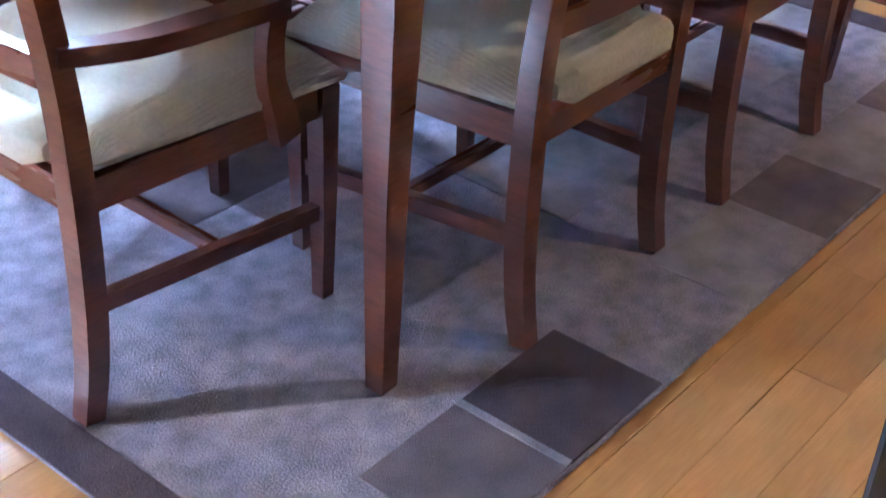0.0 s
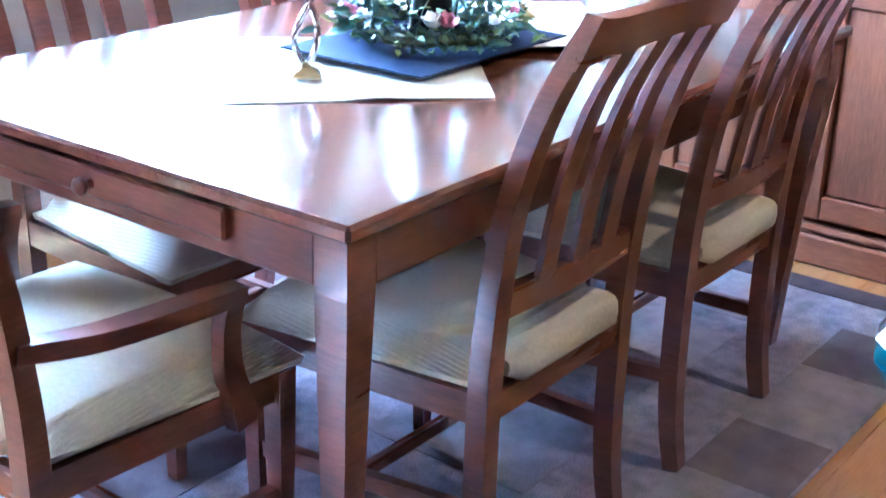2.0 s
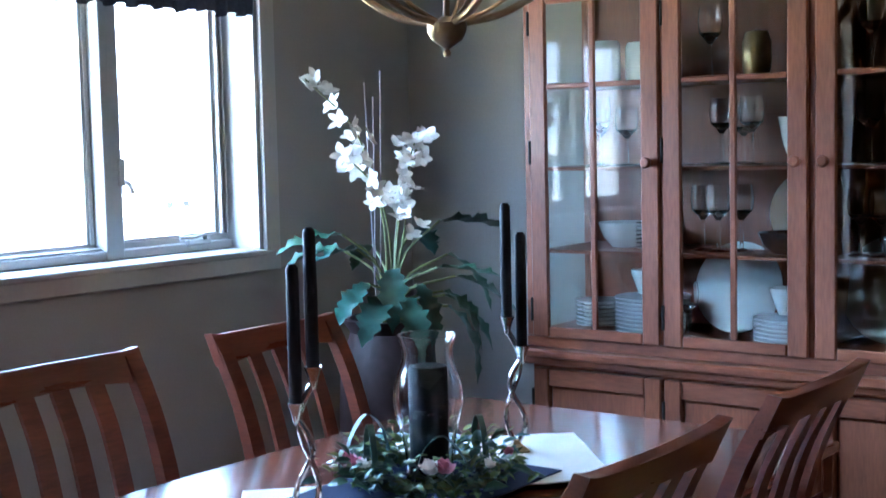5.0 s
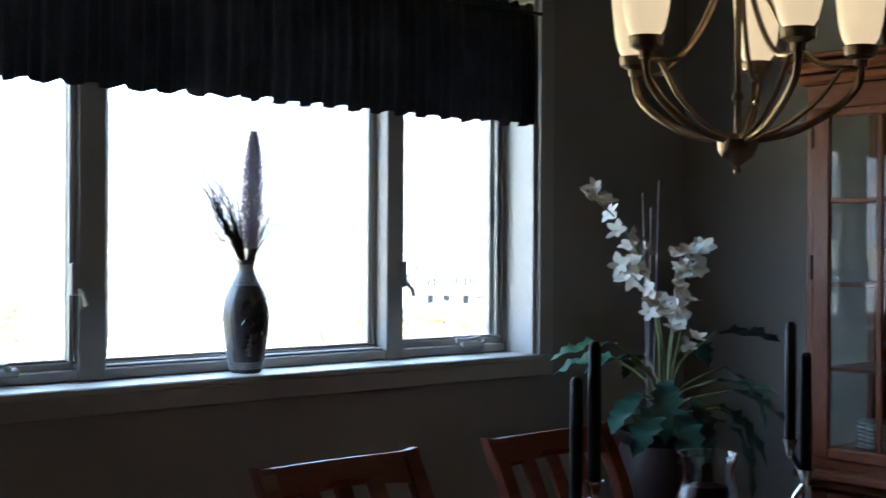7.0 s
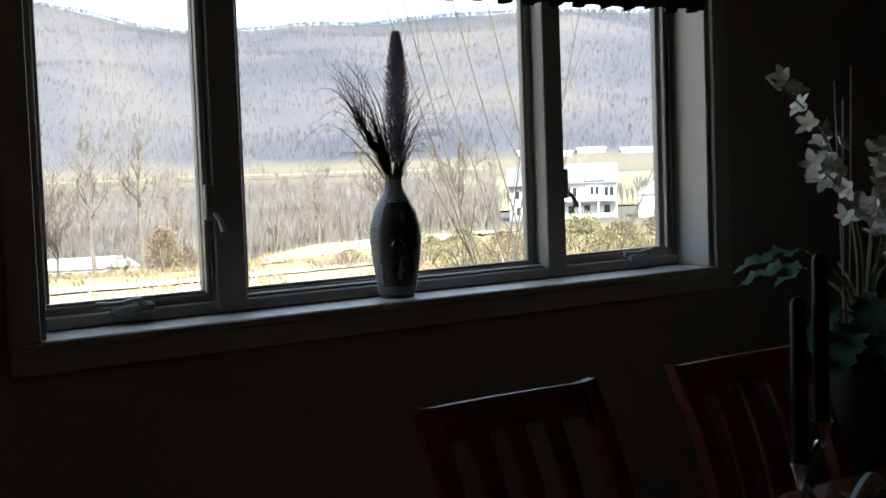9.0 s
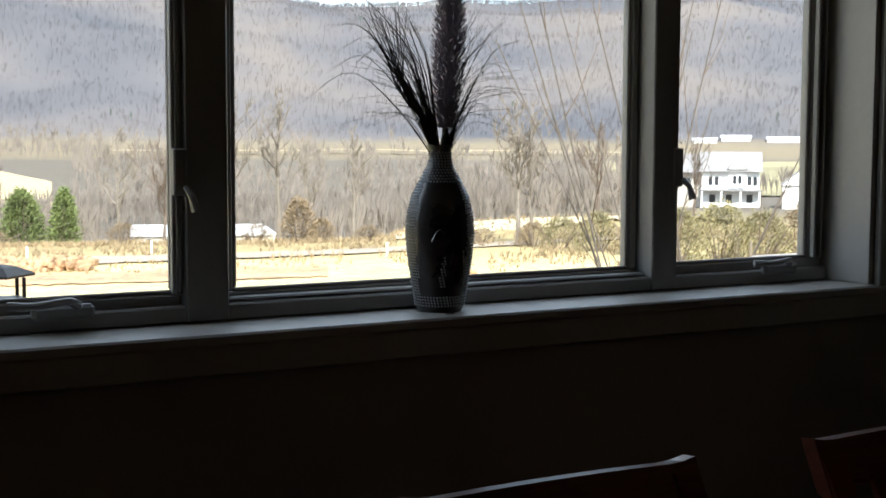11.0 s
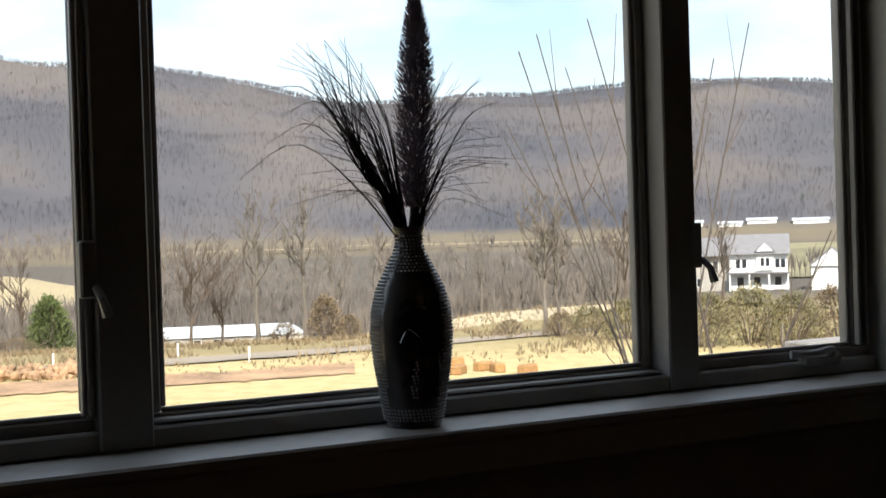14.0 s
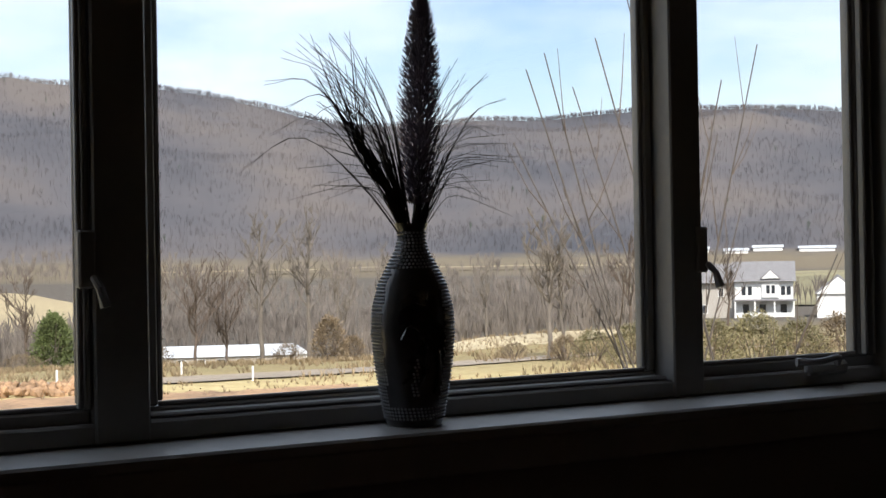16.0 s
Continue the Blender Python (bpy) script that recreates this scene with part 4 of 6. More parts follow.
studs = bmesh.new()
rnd = random.Random(3)
z = 0.012
row = 0
while z < 0.292:
    r = body_radius(z)
    cnt = max(int(2 * math.pi * r / 0.0058), 12)
    for k in range(cnt):
        a = 2 * math.pi * (k + 0.5 * (row % 2)) / cnt
        deg = (math.degrees(a) + 360) % 360
        if 196 < deg < 292 and 0.03 < z < 0.235 and noise.noise(Vector((deg * 0.03, z * 9, 2))) > -0.55:
            continue
        c = Vector((r * math.cos(a), r * math.sin(a), z))
        nrm = Vector((math.cos(a), math.sin(a), 0))
        t = Vector((-math.sin(a), math.cos(a), 0))
        s = 0.0026
        tip = studs.verts.new(c + nrm * 0.0026)
        base = [studs.verts.new(c + t * (s * math.cos(q2)) + Vector((0, 0, s * math.sin(q2))) - nrm * 0.0004) for q2 in (0, 1.257, 2.513, 3.770, 5.027)]
        mid = [studs.verts.new(c + (b.co - c) * 0.62 + nrm * 0.0014) for b in base]
        for i in range(5):
            j = (i + 1) % 5
            studs.faces.new((base[i], base[j], mid[j], mid[i]))
            studs.faces.new((mid[i], mid[j], tip))
    z += 0.0052
    row += 1
so = part("studs", studs, M["stud"], vs, "rows of small raised studs", smooth=True)
so["kind"] = "stuff"
for pts in ([(250, 0.06), (262, 0.09), (258, 0.13), (240, 0.15), (228, 0.13)], [(225, 0.17), (245, 0.185), (262, 0.18), (268, 0.20)], [(278, 0.05), (284, 0.08), (280, 0.115)]):
    cp = [((body_radius(zz) + 0.0015) * math.cos(radians(d)), (body_radius(zz) + 0.0015) * math.sin(radians(d)), zz) for d, zz in pts]
    part("scroll", tube(curve_points(cp, 13), 0.0028, 6), M["vase"], vs, "raised scroll line", smooth=True)

rnd = random.Random(21)
# dark spiky grass leaning one way, and loose blades
core = bmesh.new()
for i in range(26):
    u = rnd.uniform(-1, 1)
    p0 = Vector((-0.004, 0, 0.27))
    tipx = -0.135 + rnd.gauss(0, 0.018)
    tipz = 0.52 + rnd.gauss(0, 0.03)
    pts = curve_points([p0, p0 + Vector((-0.030 + rnd.gauss(0, 0.003), rnd.gauss(0, 0.003), 0.075)), Vector((-0.075 + rnd.gauss(0, 0.006), rnd.gauss(0, 0.008), 0.40)), Vector((tipx, rnd.gauss(0, 0.02), tipz))], 8)
    tube(pts, [0.0026, 0.0026, 0.0024, 0.0022, 0.0018, 0.0012, 0.0008, 0.0004], 4, core)
part("grass_spray", core, M["grass"], vs, "dark spiky dried grass")
blades = bmesh.new()
for i in range(100):
    side = -1 if rnd.random() < 0.6 else 1
    reach = side * rnd.uniform(0.05, 0.20)
    high = rnd.uniform(0.34, 0.56) if abs(reach) < 0.13 else rnd.uniform(0.34, 0.47)
    if i >= 64:
        reach, high = (rnd.uniform(0.06, 0.14), rnd.uniform(0.44, 0.56)) if i % 2 else (-rnd.uniform(0.11, 0.19), rnd.uniform(0.46, 0.585))
    dy = rnd.uniform(-0.05, 0.04)
    mid = Vector((reach * 0.45, dy * 0.4, 0.30 + (high - 0.27) * 0.62))
    end = Vector((reach, dy, high - (0.03 if abs(reach) > 0.15 and i < 64 else 0)))
    pts = curve_points([Vector((rnd.uniform(-0.008, 0.008), 0, 0.26)), mid * 0.5 + Vector((0, 0, 0.145)), mid, end], 10)
    tube(pts, [0.0011 - 0.00008 * k for k in range(10)], 3, blades)
for tx, tz, hump in ((-0.27, 0.375, 0.075), (-0.225, 0.43, 0.06), (-0.23, 0.505, 0.05), (-0.20, 0.47, 0.06), (-0.205, 0.54, 0.035), (-0.17, 0.45, 0.06), (-0.16, 0.555, 0.02), (-0.13, 0.575, 0.015), (-0.105, 0.585, 0.01), (0.125, 0.345, 0.05), (0.15, 0.44, 0.045), (0.14, 0.53, 0.02), (0.10, 0.53, 0.01), (0.17, 0.50, 0.02)):
    for k in range(2):
        w = rnd.gauss(0, 0.008)
        pts = curve_points([Vector((0.0, 0, 0.26)), Vector((tx * 0.30, w, 0.27 + (tz - 0.27) * 0.42 + hump * 0.6)), Vector((tx * 0.66 + w, w, 0.27 + (tz - 0.27) * 0.78 + hump)), Vector((tx + w, w * 2, tz + w))], 12)
        tube(pts, [0.0011 - 0.00007 * q for q in range(12)], 3, blades)
bl = part("grass_blade", blades, M["grass"], vs, "thin arching dried blades")
bl["kind"] = "stuff"
stalk = tube(curve_points([(0.004, 0, 0.26), (0.012, 0, 0.36), (0.020, 0.002, 0.50), (0.022, 0.002, 0.64)], 12), 0.0022, 6)
part("plume_stalk", stalk, M["stem"], vs)
pl = bmesh.new()
for i in range(10500):
    u = rnd.random() ** 0.9
    z = 0.33 + 0.315 * u
    w = 0.027 * (math.sin(math.pi * min(0.16 + u * 0.84, 1)) ** 0.7) + 0.004
    a = rnd.uniform(0, 2 * math.pi)
    c = Vector((0.010 + 0.013 * min((z - 0.33) / 0.25, 1), 0.001, z))
    r = w * rnd.uniform(0.3, 1.0)
    p = c + Vector((r * math.cos(a), r * math.sin(a), 0))
    d = Vector((math.cos(a) * 0.8, math.sin(a) * 0.8, 0.9)).normalized()
    s = Vector((-math.sin(a), math.cos(a), rnd.uniform(-0.4, 0.4)))
    ln = rnd.uniform(0.006, 0.012)
    v = [pl.verts.new(p), pl.verts.new(p + d * ln * 0.5 + s * 0.0014), pl.verts.new(p + d * ln), pl.verts.new(p + d * ln * 0.5 - s * 0.0014)]
    pl.faces.new(v)
po = part("plume", pl, M["plume"], vs, "dusty purple feathery plume")
po["kind"] = "stuff"

# ---------- plant in its urn ----------
PX, PY = 2.985, 2.035
urn = thing("planter_urn", pose(PX, PY, 0.002), "tall dark brown glazed floor urn", "planter")
up = [(0, 0), (0.105, 0), (0.11, 0.02), (0.10, 0.06), (0.12, 0.18), (0.155, 0.40), (0.168, 0.60), (0.160, 0.76), (0.135, 0.85), (0.128, 0.875), (0.145, 0.90), (0.148, 0.915), (0.13, 0.915), (0.118, 0.88), (0, 0.87)]
part("body", lathe(up, 40), M["urn"], urn, smooth=True)
plant = thing("orchid_plant", pose(PX, PY, 0.875), "white orchid sprays over broad blue-green leaves", "plant")
rnd = random.Random(9)
specs = [(-95, 0.34, 0.10, 0.2), (-128, 0.36, 0.02, 0.75), (-150, 0.33, 0.02, 0.5), (-178, 0.30, 0.16, 0.25), (-75, 0.33, -0.02, 0.95), (-50, 0.36, 0.06, 0.6), (-25, 0.36, 0.12, 0.75), (-10, 0.38, 0.22, 0.25), (15, 0.30, 0.2, 0.5), (60, 0.28, 0.15, 0.5), (120, 0.28, 0.15, 0.4), (160, 0.30, 0.2, 0.3), (-110, 0.26, 0.05, 1.1), (-140, 0.26, 0.10, 0.9), (-62, 0.28, 0.02, 0.9), (-165, 0.30, 0.06, 0.55), (-38, 0.30, 0.0, 0.8)]
for i, (ang, ln, lift, bend) in enumerate(specs):
    a = radians(ang)
    base = Vector((0.03 * math.cos(a), 0.03 * math.sin(a), 0.0))
    tip = base + Vector((math.cos(a) * ln * 0.45, math.sin(a) * ln * 0.45, 0.10 + lift))
    st = tube(curve_points([base, base * 1.5 + Vector((0, 0, 0.08 + lift * 0.6)), tip], 8), 0.004, 5)
    s = part("leaf_stem", st, M["stem"], plant)
    lm = bmesh.new()
    add_leaf(lm, pose(*tip, 12 - bend * 45, rnd.uniform(-18, 18), ang - 90), length=ln * 0.74, width=0.098 if i % 3 else 0.075, bend=bend, fold=0.30, n=15, wavy=0.22, seed=i, lobes=0.34)
    part("leaf", lm, M["leaf_blue"] if i in (1, 2, 3, 4, 8, 12, 13, 15) else M["leaf"], s, smooth=True)
sprays = [((-0.41, -0.05, 0.74), 9), ((-0.31, -0.10, 0.53), 8), ((0.06, -0.06, 0.58), 10), ((-0.03, -0.10, 0.42), 9), ((0.20, 0.0, 0.60), 8), ((-0.14, 0.02, 0.60), 5)]
for si, (tip, cnt) in enumerate(sprays):
    tip = Vector(tip)
    ctrl = [Vector((rnd.uniform(-0.03, 0.03), rnd.uniform(-0.02, 0.02), 0.0)), Vector((tip.x * 0.12, tip.y * 0.3, tip.z * 0.45)), Vector((tip.x * 0.45, tip.y * 0.7, tip.z * 0.8)), tip]
    line = curve_points(ctrl, 24)
    sp = part("flower_stem", tube(line, [0.0042 - 0.0001 * k for k in range(24)], 6), M["stem"], plant, smooth=True)
    for k in range(cnt):
        at = line[23 - int(k * 11 / cnt)] + Vector((rnd.gauss(0, 0.024), rnd.gauss(0, 0.018), rnd.gauss(0, 0.018)))
        bm = bmesh.new()
        face = pose(0, 0, 0, 60 + rnd.uniform(-35, 30), rnd.uniform(-25, 25), -35 + rnd.uniform(-55, 55))
        for p in range(5):
            add_leaf(bm, pose(0, 0, 0, 0, 0, 72 * p + rnd.uniform(-8, 8)) @ pose(0, 0, 0, rnd.uniform(5, 30), 0, 0), length=rnd.uniform(0.030, 0.044), width=rnd.uniform(0.018, 0.028), bend=rnd.uniform(-0.5, 0.3), fold=0.15, n=5)
        add_leaf(bm, pose(0, 0, 0.004, 55, 0, 180), length=0.02, width=0.016, bend=0.8, n=4)
        bmesh.ops.remove_doubles(bm, verts=bm.verts, dist=0.0018)
        f = part("bloom", bm, M["petal"], sp, "white orchid bloom", smooth=True)
        f.matrix_local = Matrix.Translation(at) @ face
for dx, dy, h in ((-0.055, 0.04, 0.74), (0.045, 0.06, 0.78), (0.02, 0.07, 0.70)):
    part("cane", tube([(dx * 0.4, dy, 0), (dx, dy, h)], 0.0028, 6), M["rug_beige"], plant, "thin bamboo cane")


# ---------- things in and on the hutch ----------
def lathed_thing(name, prof, m, mat, label, category, group="", seg=20):
    return tagged(_moved(part(name, lathe(prof, seg), mat, smooth=True), m), label, category, group)


def _moved(ob, m):
    ob.matrix_world = m
    return ob


def plate_stack(x, y, z, r, n):
    prof = [(0, 0)]
    for k in range(n):
        h = k * 0.012
        prof += [(r * 0.60, h), (r * 0.72, h + 0.001), (r, h + 0.0035), (r, h + 0.0058), (r * 0.70, h + 0.0050)]
    prof += [(0, n * 0.012)]
    return lathed_thing("plate_stack", prof, pose(x, y, z), M["china"], "stack of white china plates on a hutch shelf", "plates", "china in the hutch", 28)


def upright_plate(x, y, z, r):
    return lathed_thing("serving_plate", [(0, 0), (r * 0.6, 0.002), (r * 0.66, 0.008), (r, 0.016), (r, 0.019), (r * 0.64, 0.012), (0, 0.006)], pose(x, y, z + r * 0.96, 0, -76, 0), M["china"], "white china serving plate standing on edge", "plate", "china in the hutch", 32)


def cup_thing(x, y, z, s=1.0):
    c = thing("china_cup", pose(x, y, z), "white china cup in the hutch", "cup", "china in the hutch")
    part("bowl", lathe([(0, 0), (0.022 * s, 0), (0.024 * s, 0.006 * s), (0.040 * s, 0.05 * s), (0.041 * s, 0.062 * s), (0.038 * s, 0.062 * s), (0.036 * s, 0.05 * s), (0.02 * s, 0.01 * s), (0, 0.009 * s)], 20), M["china"], c, smooth=True)
    part("handle", tube(curve_points([(0, -0.038 * s, 0.05 * s), (0, -0.062 * s, 0.048 * s), (0, -0.060 * s, 0.02 * s), (0, -0.03 * s, 0.016 * s)], 9), 0.004 * s, 6), M["china"], c, smooth=True)


def goblet(x, y, z, h=0.19):
    return lathed_thing("wine_glass", [(0, 0), (0.032, 0), (0.033, 0.003), (0.006, 0.008), (0.004, h * 0.45), (0.010, h * 0.5), (0.032, h * 0.62), (0.036, h * 0.8), (0.031, h), (0.0295, h), (0.034, h * 0.8), (0.030, h * 0.63), (0, h * 0.53)], pose(x, y, z), M["glassware"], "clear stemmed glass on a hutch shelf", "glass", "glasses in the hutch", 18)


def bowl_thing(x, y, z, r, h, matn, label):
    return lathed_thing("bowl", [(0, 0), (r * 0.5, 0), (r * 0.8, h * 0.4), (r, h), (r * 0.96, h), (r * 0.74, h * 0.42), (0, h * 0.12)], pose(x, y, z), M[matn], label, "bowl", "china in the hutch", 26)


rnd = random.Random(4)
F0 = 0.8625
for z, kind in ((F0, 0), (SHELF[0], 1), (SHELF[1], 2), (SHELF[2], 3)):
    z = z + 0.0008
    if kind == 0:
        plate_stack(3.44, 1.40, z, 0.115, 9)
        cup_thing(3.44, 1.42, z + 9 * 0.012 + 0.001, 1.15)
        plate_stack(3.47, 1.60, z, 0.075, 7)
        upright_plate(3.52, 1.155, z, 0.135)
        plate_stack(3.43, 0.965, z, 0.105, 6)
        cup_thing(3.43, 0.975, z + 6 * 0.012 + 0.001, 1.2)
        goblet(3.33, 1.235, z, 0.16)
        upright_plate(3.52, 0.70, z, 0.15)
        plate_stack(3.43, 0.50, z, 0.11, 7)
        upright_plate(3.52, 0.25, z, 0.13)
        plate_stack(3.43, 0.06, z, 0.10, 7)
    elif kind == 1:
        bowl_thing(3.46, 1.50, z, 0.085, 0.075, "china", "round white china bowl in the hutch")
        plate_stack(3.43, 1.37, z, 0.07, 7)
        for y in (1.22, 1.165, 1.11):
            goblet(3.38 + rnd.uniform(0, 0.12), y, z, 0.19)
        upright_plate(3.54, 0.95, z, 0.115)
        bowl_thing(3.40, 0.96, z, 0.085, 0.06, "darkglass", "dark glazed bowl in front of a plate")
        for y in (0.76, 0.70, 0.64):
            goblet(3.38 + rnd.uniform(0, 0.12), y, z, 0.18)
        bowl_thing(3.44, 0.51, z, 0.10, 0.09, "china", "round white china bowl in the hutch")
        cup_thing(3.44, 0.30, z, 1.2)
        cup_thing(3.44, 0.14, z, 1.2)
    elif kind == 2:
        for y in (1.62, 1.55, 1.47, 1.39, 1.33, 1.20, 1.13, 1.06):
            goblet(3.36 + rnd.uniform(0, 0.16), y, z, rnd.choice((0.17, 0.19, 0.205)))
        bowl_thing(3.46, 0.94, z, 0.07, 0.13, "china", "tall white china jar in the hutch")
        for y in (0.76, 0.69, 0.62, 0.55, 0.48):
            goblet(3.38 + rnd.uniform(0, 0.14), y, z, 0.19)
        for y in (0.33, 0.25, 0.17, 0.08):
            goblet(3.38 + rnd.uniform(0, 0.14), y, z, 0.18)
    else:
        lathed_thing("canister", [(0, 0), (0.045, 0), (0.047, 0.01), (0.047, 0.11), (0.040, 0.125), (0, 0.13)], pose(3.45, 1.56, z), M["china"], "pale china canister on the top shelf", "jar", "china in the hutch")
        lathed_thing("canister", [(0, 0), (0.042, 0), (0.044, 0.01), (0.044, 0.10), (0.038, 0.115), (0, 0.12)], pose(3.45, 1.44, z), M["china"], "pale china canister on the top shelf", "jar", "china in the hutch")
        for y in (1.35, 1.20, 0.92, 0.74, 0.6):
            goblet(3.42, y, z, 0.2)
        lathed_thing("jar", [(0, 0), (0.035, 0), (0.04, 0.03), (0.04, 0.09), (0.03, 0.12), (0, 0.125)], pose(3.42, 1.06, z), M["brass"], "small brassy jar on the top shelf", "jar", "china in the hutch")

TOPZ = 2.0165
for y, h, r, kind in ((1.47, 0.20, 0.062, 0), (1.30, 0.26, 0.040, 1), (1.12, 0.25, 0.042, 1), (0.62, 0.22, 0.05, 0), (0.35, 0.27, 0.04, 1)):
    prof = [(0, 0), (r * 0.8, 0), (r * 0.9, 0.01), (r, h * 0.3), (r, h * 0.55), (r * 0.55, h * 0.72), (r * 0.35, h * 0.78), (r * 0.36, h), (r * 0.25, h), (r * 0.22, h * 0.8), (0, h * 0.78)]
    lathed_thing("dark_bottle" if kind else "dark_jug", prof, pose(3.34, y, TOPZ), M["darkglass"], "dark glazed bottle on top of the hutch" if kind else "squat dark glazed jug on top of the hutch", "bottle", "bottles on the hutch", 20)
gar = thing("dried_garland", pose(3.36, 0.92, TOPZ), "dried leafy garland lying on top of the hutch", "garland")
bm = bmesh.new()
for i in range(110):
    add_leaf(bm, pose(rnd.uniform(-0.05, 0.05), rnd.uniform(-0.16, 0.13), rnd.uniform(0.0, 0.10) ** 1.0, rnd.uniform(10, 70), rnd.uniform(-50, 50), rnd.uniform(0, 360)), length=rnd.uniform(0.04, 0.08), width=0.022, bend=0.5, n=4)
for v in bm.verts:
    v.co.z = max(v.co.z, 0.001)
part("foliage", bm, M["moss"], gar)

# ---------- the side cabinet beside the walker ----------
sc = thing("side_cabinet", pose(0, 0, 0), "black side cabinet with a cherry wood top", "cabinet")
part("body", boxed(0.650, -0.62, 0.004, 1.545, -0.209, 0.835, 0.004), M["black"], sc)
part("top", boxed(0.637, -0.645, 0.836, 1.565, -0.203, 0.876, 0.006), M["cherry_x"], sc, "cherry wood top")
for x in (0.67, 1.105):
    d = part("door", boxed(x, -0.2085, 0.06, x + 0.42, -0.2045, 0.80, 0.004), M["black"], sc)
    k = lathe([(0, 0), (0.009, 0), (0.007, 0.01), (0.013, 0.018), (0.012, 0.026), (0, 0.028)], 14)
    bmesh.ops.rotate(k, matrix=Matrix.Rotation(radians(-90), 3, "X"), verts=k.verts)
    bmesh.ops.translate(k, vec=(x + (0.38 if x < 0.8 else 0.04), -0.2045, 0.62), verts=k.verts)
    part("knob", k, M["silver"], d, "small metal knob", smooth=True)
tv = thing("teal_vase", pose(0.668, -0.236, 0.8765), "small footed faceted teal glass vase on the side cabinet", "vase")
part("body", lathe([(0, 0), (0.026, 0), (0.027, 0.004), (0.014, 0.012), (0.012, 0.05), (0.016, 0.090), (0.032, 0.103), (0.043, 0.122), (0.044, 0.136), (0.030, 0.158), (0.016, 0.166), (0.014, 0.19), (0.020, 0.202), (0.015, 0.202), (0, 0.17)], 12), M["tealglass"], tv)

# ---------- floor boards ----------
rnd = random.Random(8)
lens = (1.2, 1.46, 1.83)
meshes = []
for L in lens:
    me = bpy.data.meshes.new("floor_board")
    b = boxed(0, 0, -0.0055, L - 0.0008, 0.0993, 0, 0.0006)
    b.to_mesh(me)
    b.free()
    me.materials.append(M["floor"])
    meshes.append(me)
y = Y0 + 0.004
while y < YW - 0.11:
    x = X0 + 0.003 - rnd.choice((0, 0.35, 0.7, 1.0))
    while x < XW - 0.05:
        i = rnd.randrange(3)
        if x >= X0 and x + lens[i] <= XW - 0.004 and x + lens[i] > -1.2 and y > -2.2:
            ob = new("floor_board", meshes[i])
            ob.parent = floor
            ob.matrix_world = pose(x, y, 0)
        else:
            xa, xb = max(x, X0 + 0.003), min(x + lens[i], XW - 0.004)
            if xb - xa > 0.02:
                ob = part("floor_board", boxed(xa, y, -0.0055, xb - 0.0008, y + 0.0993, 0, 0.0006), M["floor"], floor)
        x += lens[i]
    y += 0.1

# ---------- outdoors: the ground, one sheet to the hills ----------
def smooth_step(a, b, v):
    t = min(max((v - a) / (b - a), 0), 1)
    return t * t * (3 - 2 * t)


RIDGE = ((-180, 0.11), (-60, 0.12), (0, 0.133), (10.3, 0.1315), (16.7, 0.1295), (20.7, 0.117), (23.4, 0.1045), (25.3, 0.099), (30, 0.1035), (32.9, 0.1025), (36.6, 0.107), (39.7, 0.1085), (45.5, 0.101), (60, 0.11), (120, 0.09), (180, 0.11))


def ridge_slope(az):
    for (a0, v0), (a1, v1) in zip(RIDGE, RIDGE[1:]):
        if a0 <= az <= a1:
            return v0 + (v1 - v0) * (az - a0) / (a1 - a0)
    return 0.1


def ground_height(x, y):
    """Height of the land: a mown slope by the house, a valley floor, then wooded hills all round."""
    dx, dy = x - 0.95, y - 0.8
    d = math.hypot(dx, dy)
    az = math.degrees(math.atan2(dx, dy))
    left = 1 - smooth_step(22, 38, az)
    z = -3.4 - 0.6 * smooth_step(20, 55, d)
    zv = -8.4 - 4.1 * left
    z += (zv - z) * smooth_step(55, 180, d)
    z += (-4.5 - z) * smooth_step(240, 400, d)
    z += 3.5 * smooth_step(400, 480, d)
    top = 1.37 + 880 * ridge_slope(az)
    z += (top - z) * smooth_step(430, 905, d) * (1 - 0.3 * smooth_step(950, 1500, d))
    z += 1.0 * math.exp(-((d - 94 - 0.9 * (az - 31)) / 7) ** 2) * smooth_step(26, 31, az) * (1 - smooth_step(40, 48, az))
    if d > 90:
        z += 16 * smooth_step(470, 620, d) * (1 - smooth_step(800, 895, d)) * (noise.noise(Vector((x * 0.009, y * 0.009, 0.3))) + 0.4 * noise.noise(Vector((x * 0.024, y * 0.024, 5.1)))) + 0.5 * smooth_step(90, 160, d) * noise.noise(Vector((x * 0.05, y * 0.05, 1.7)))
        z += 2.0 * smooth_step(700, 880, d) * noise.noise(Vector((x * 0.03, y * 0.03, 5.0)))
    return z


def out(az, d, up=0.0):
    """A place outdoors by its bearing from the window and its distance."""
    a = radians(az)
    x, y = 0.95 + d * math.sin(a), 0.8 + d * math.cos(a)
    return Vector((x, y, ground_height(x, y) + up))


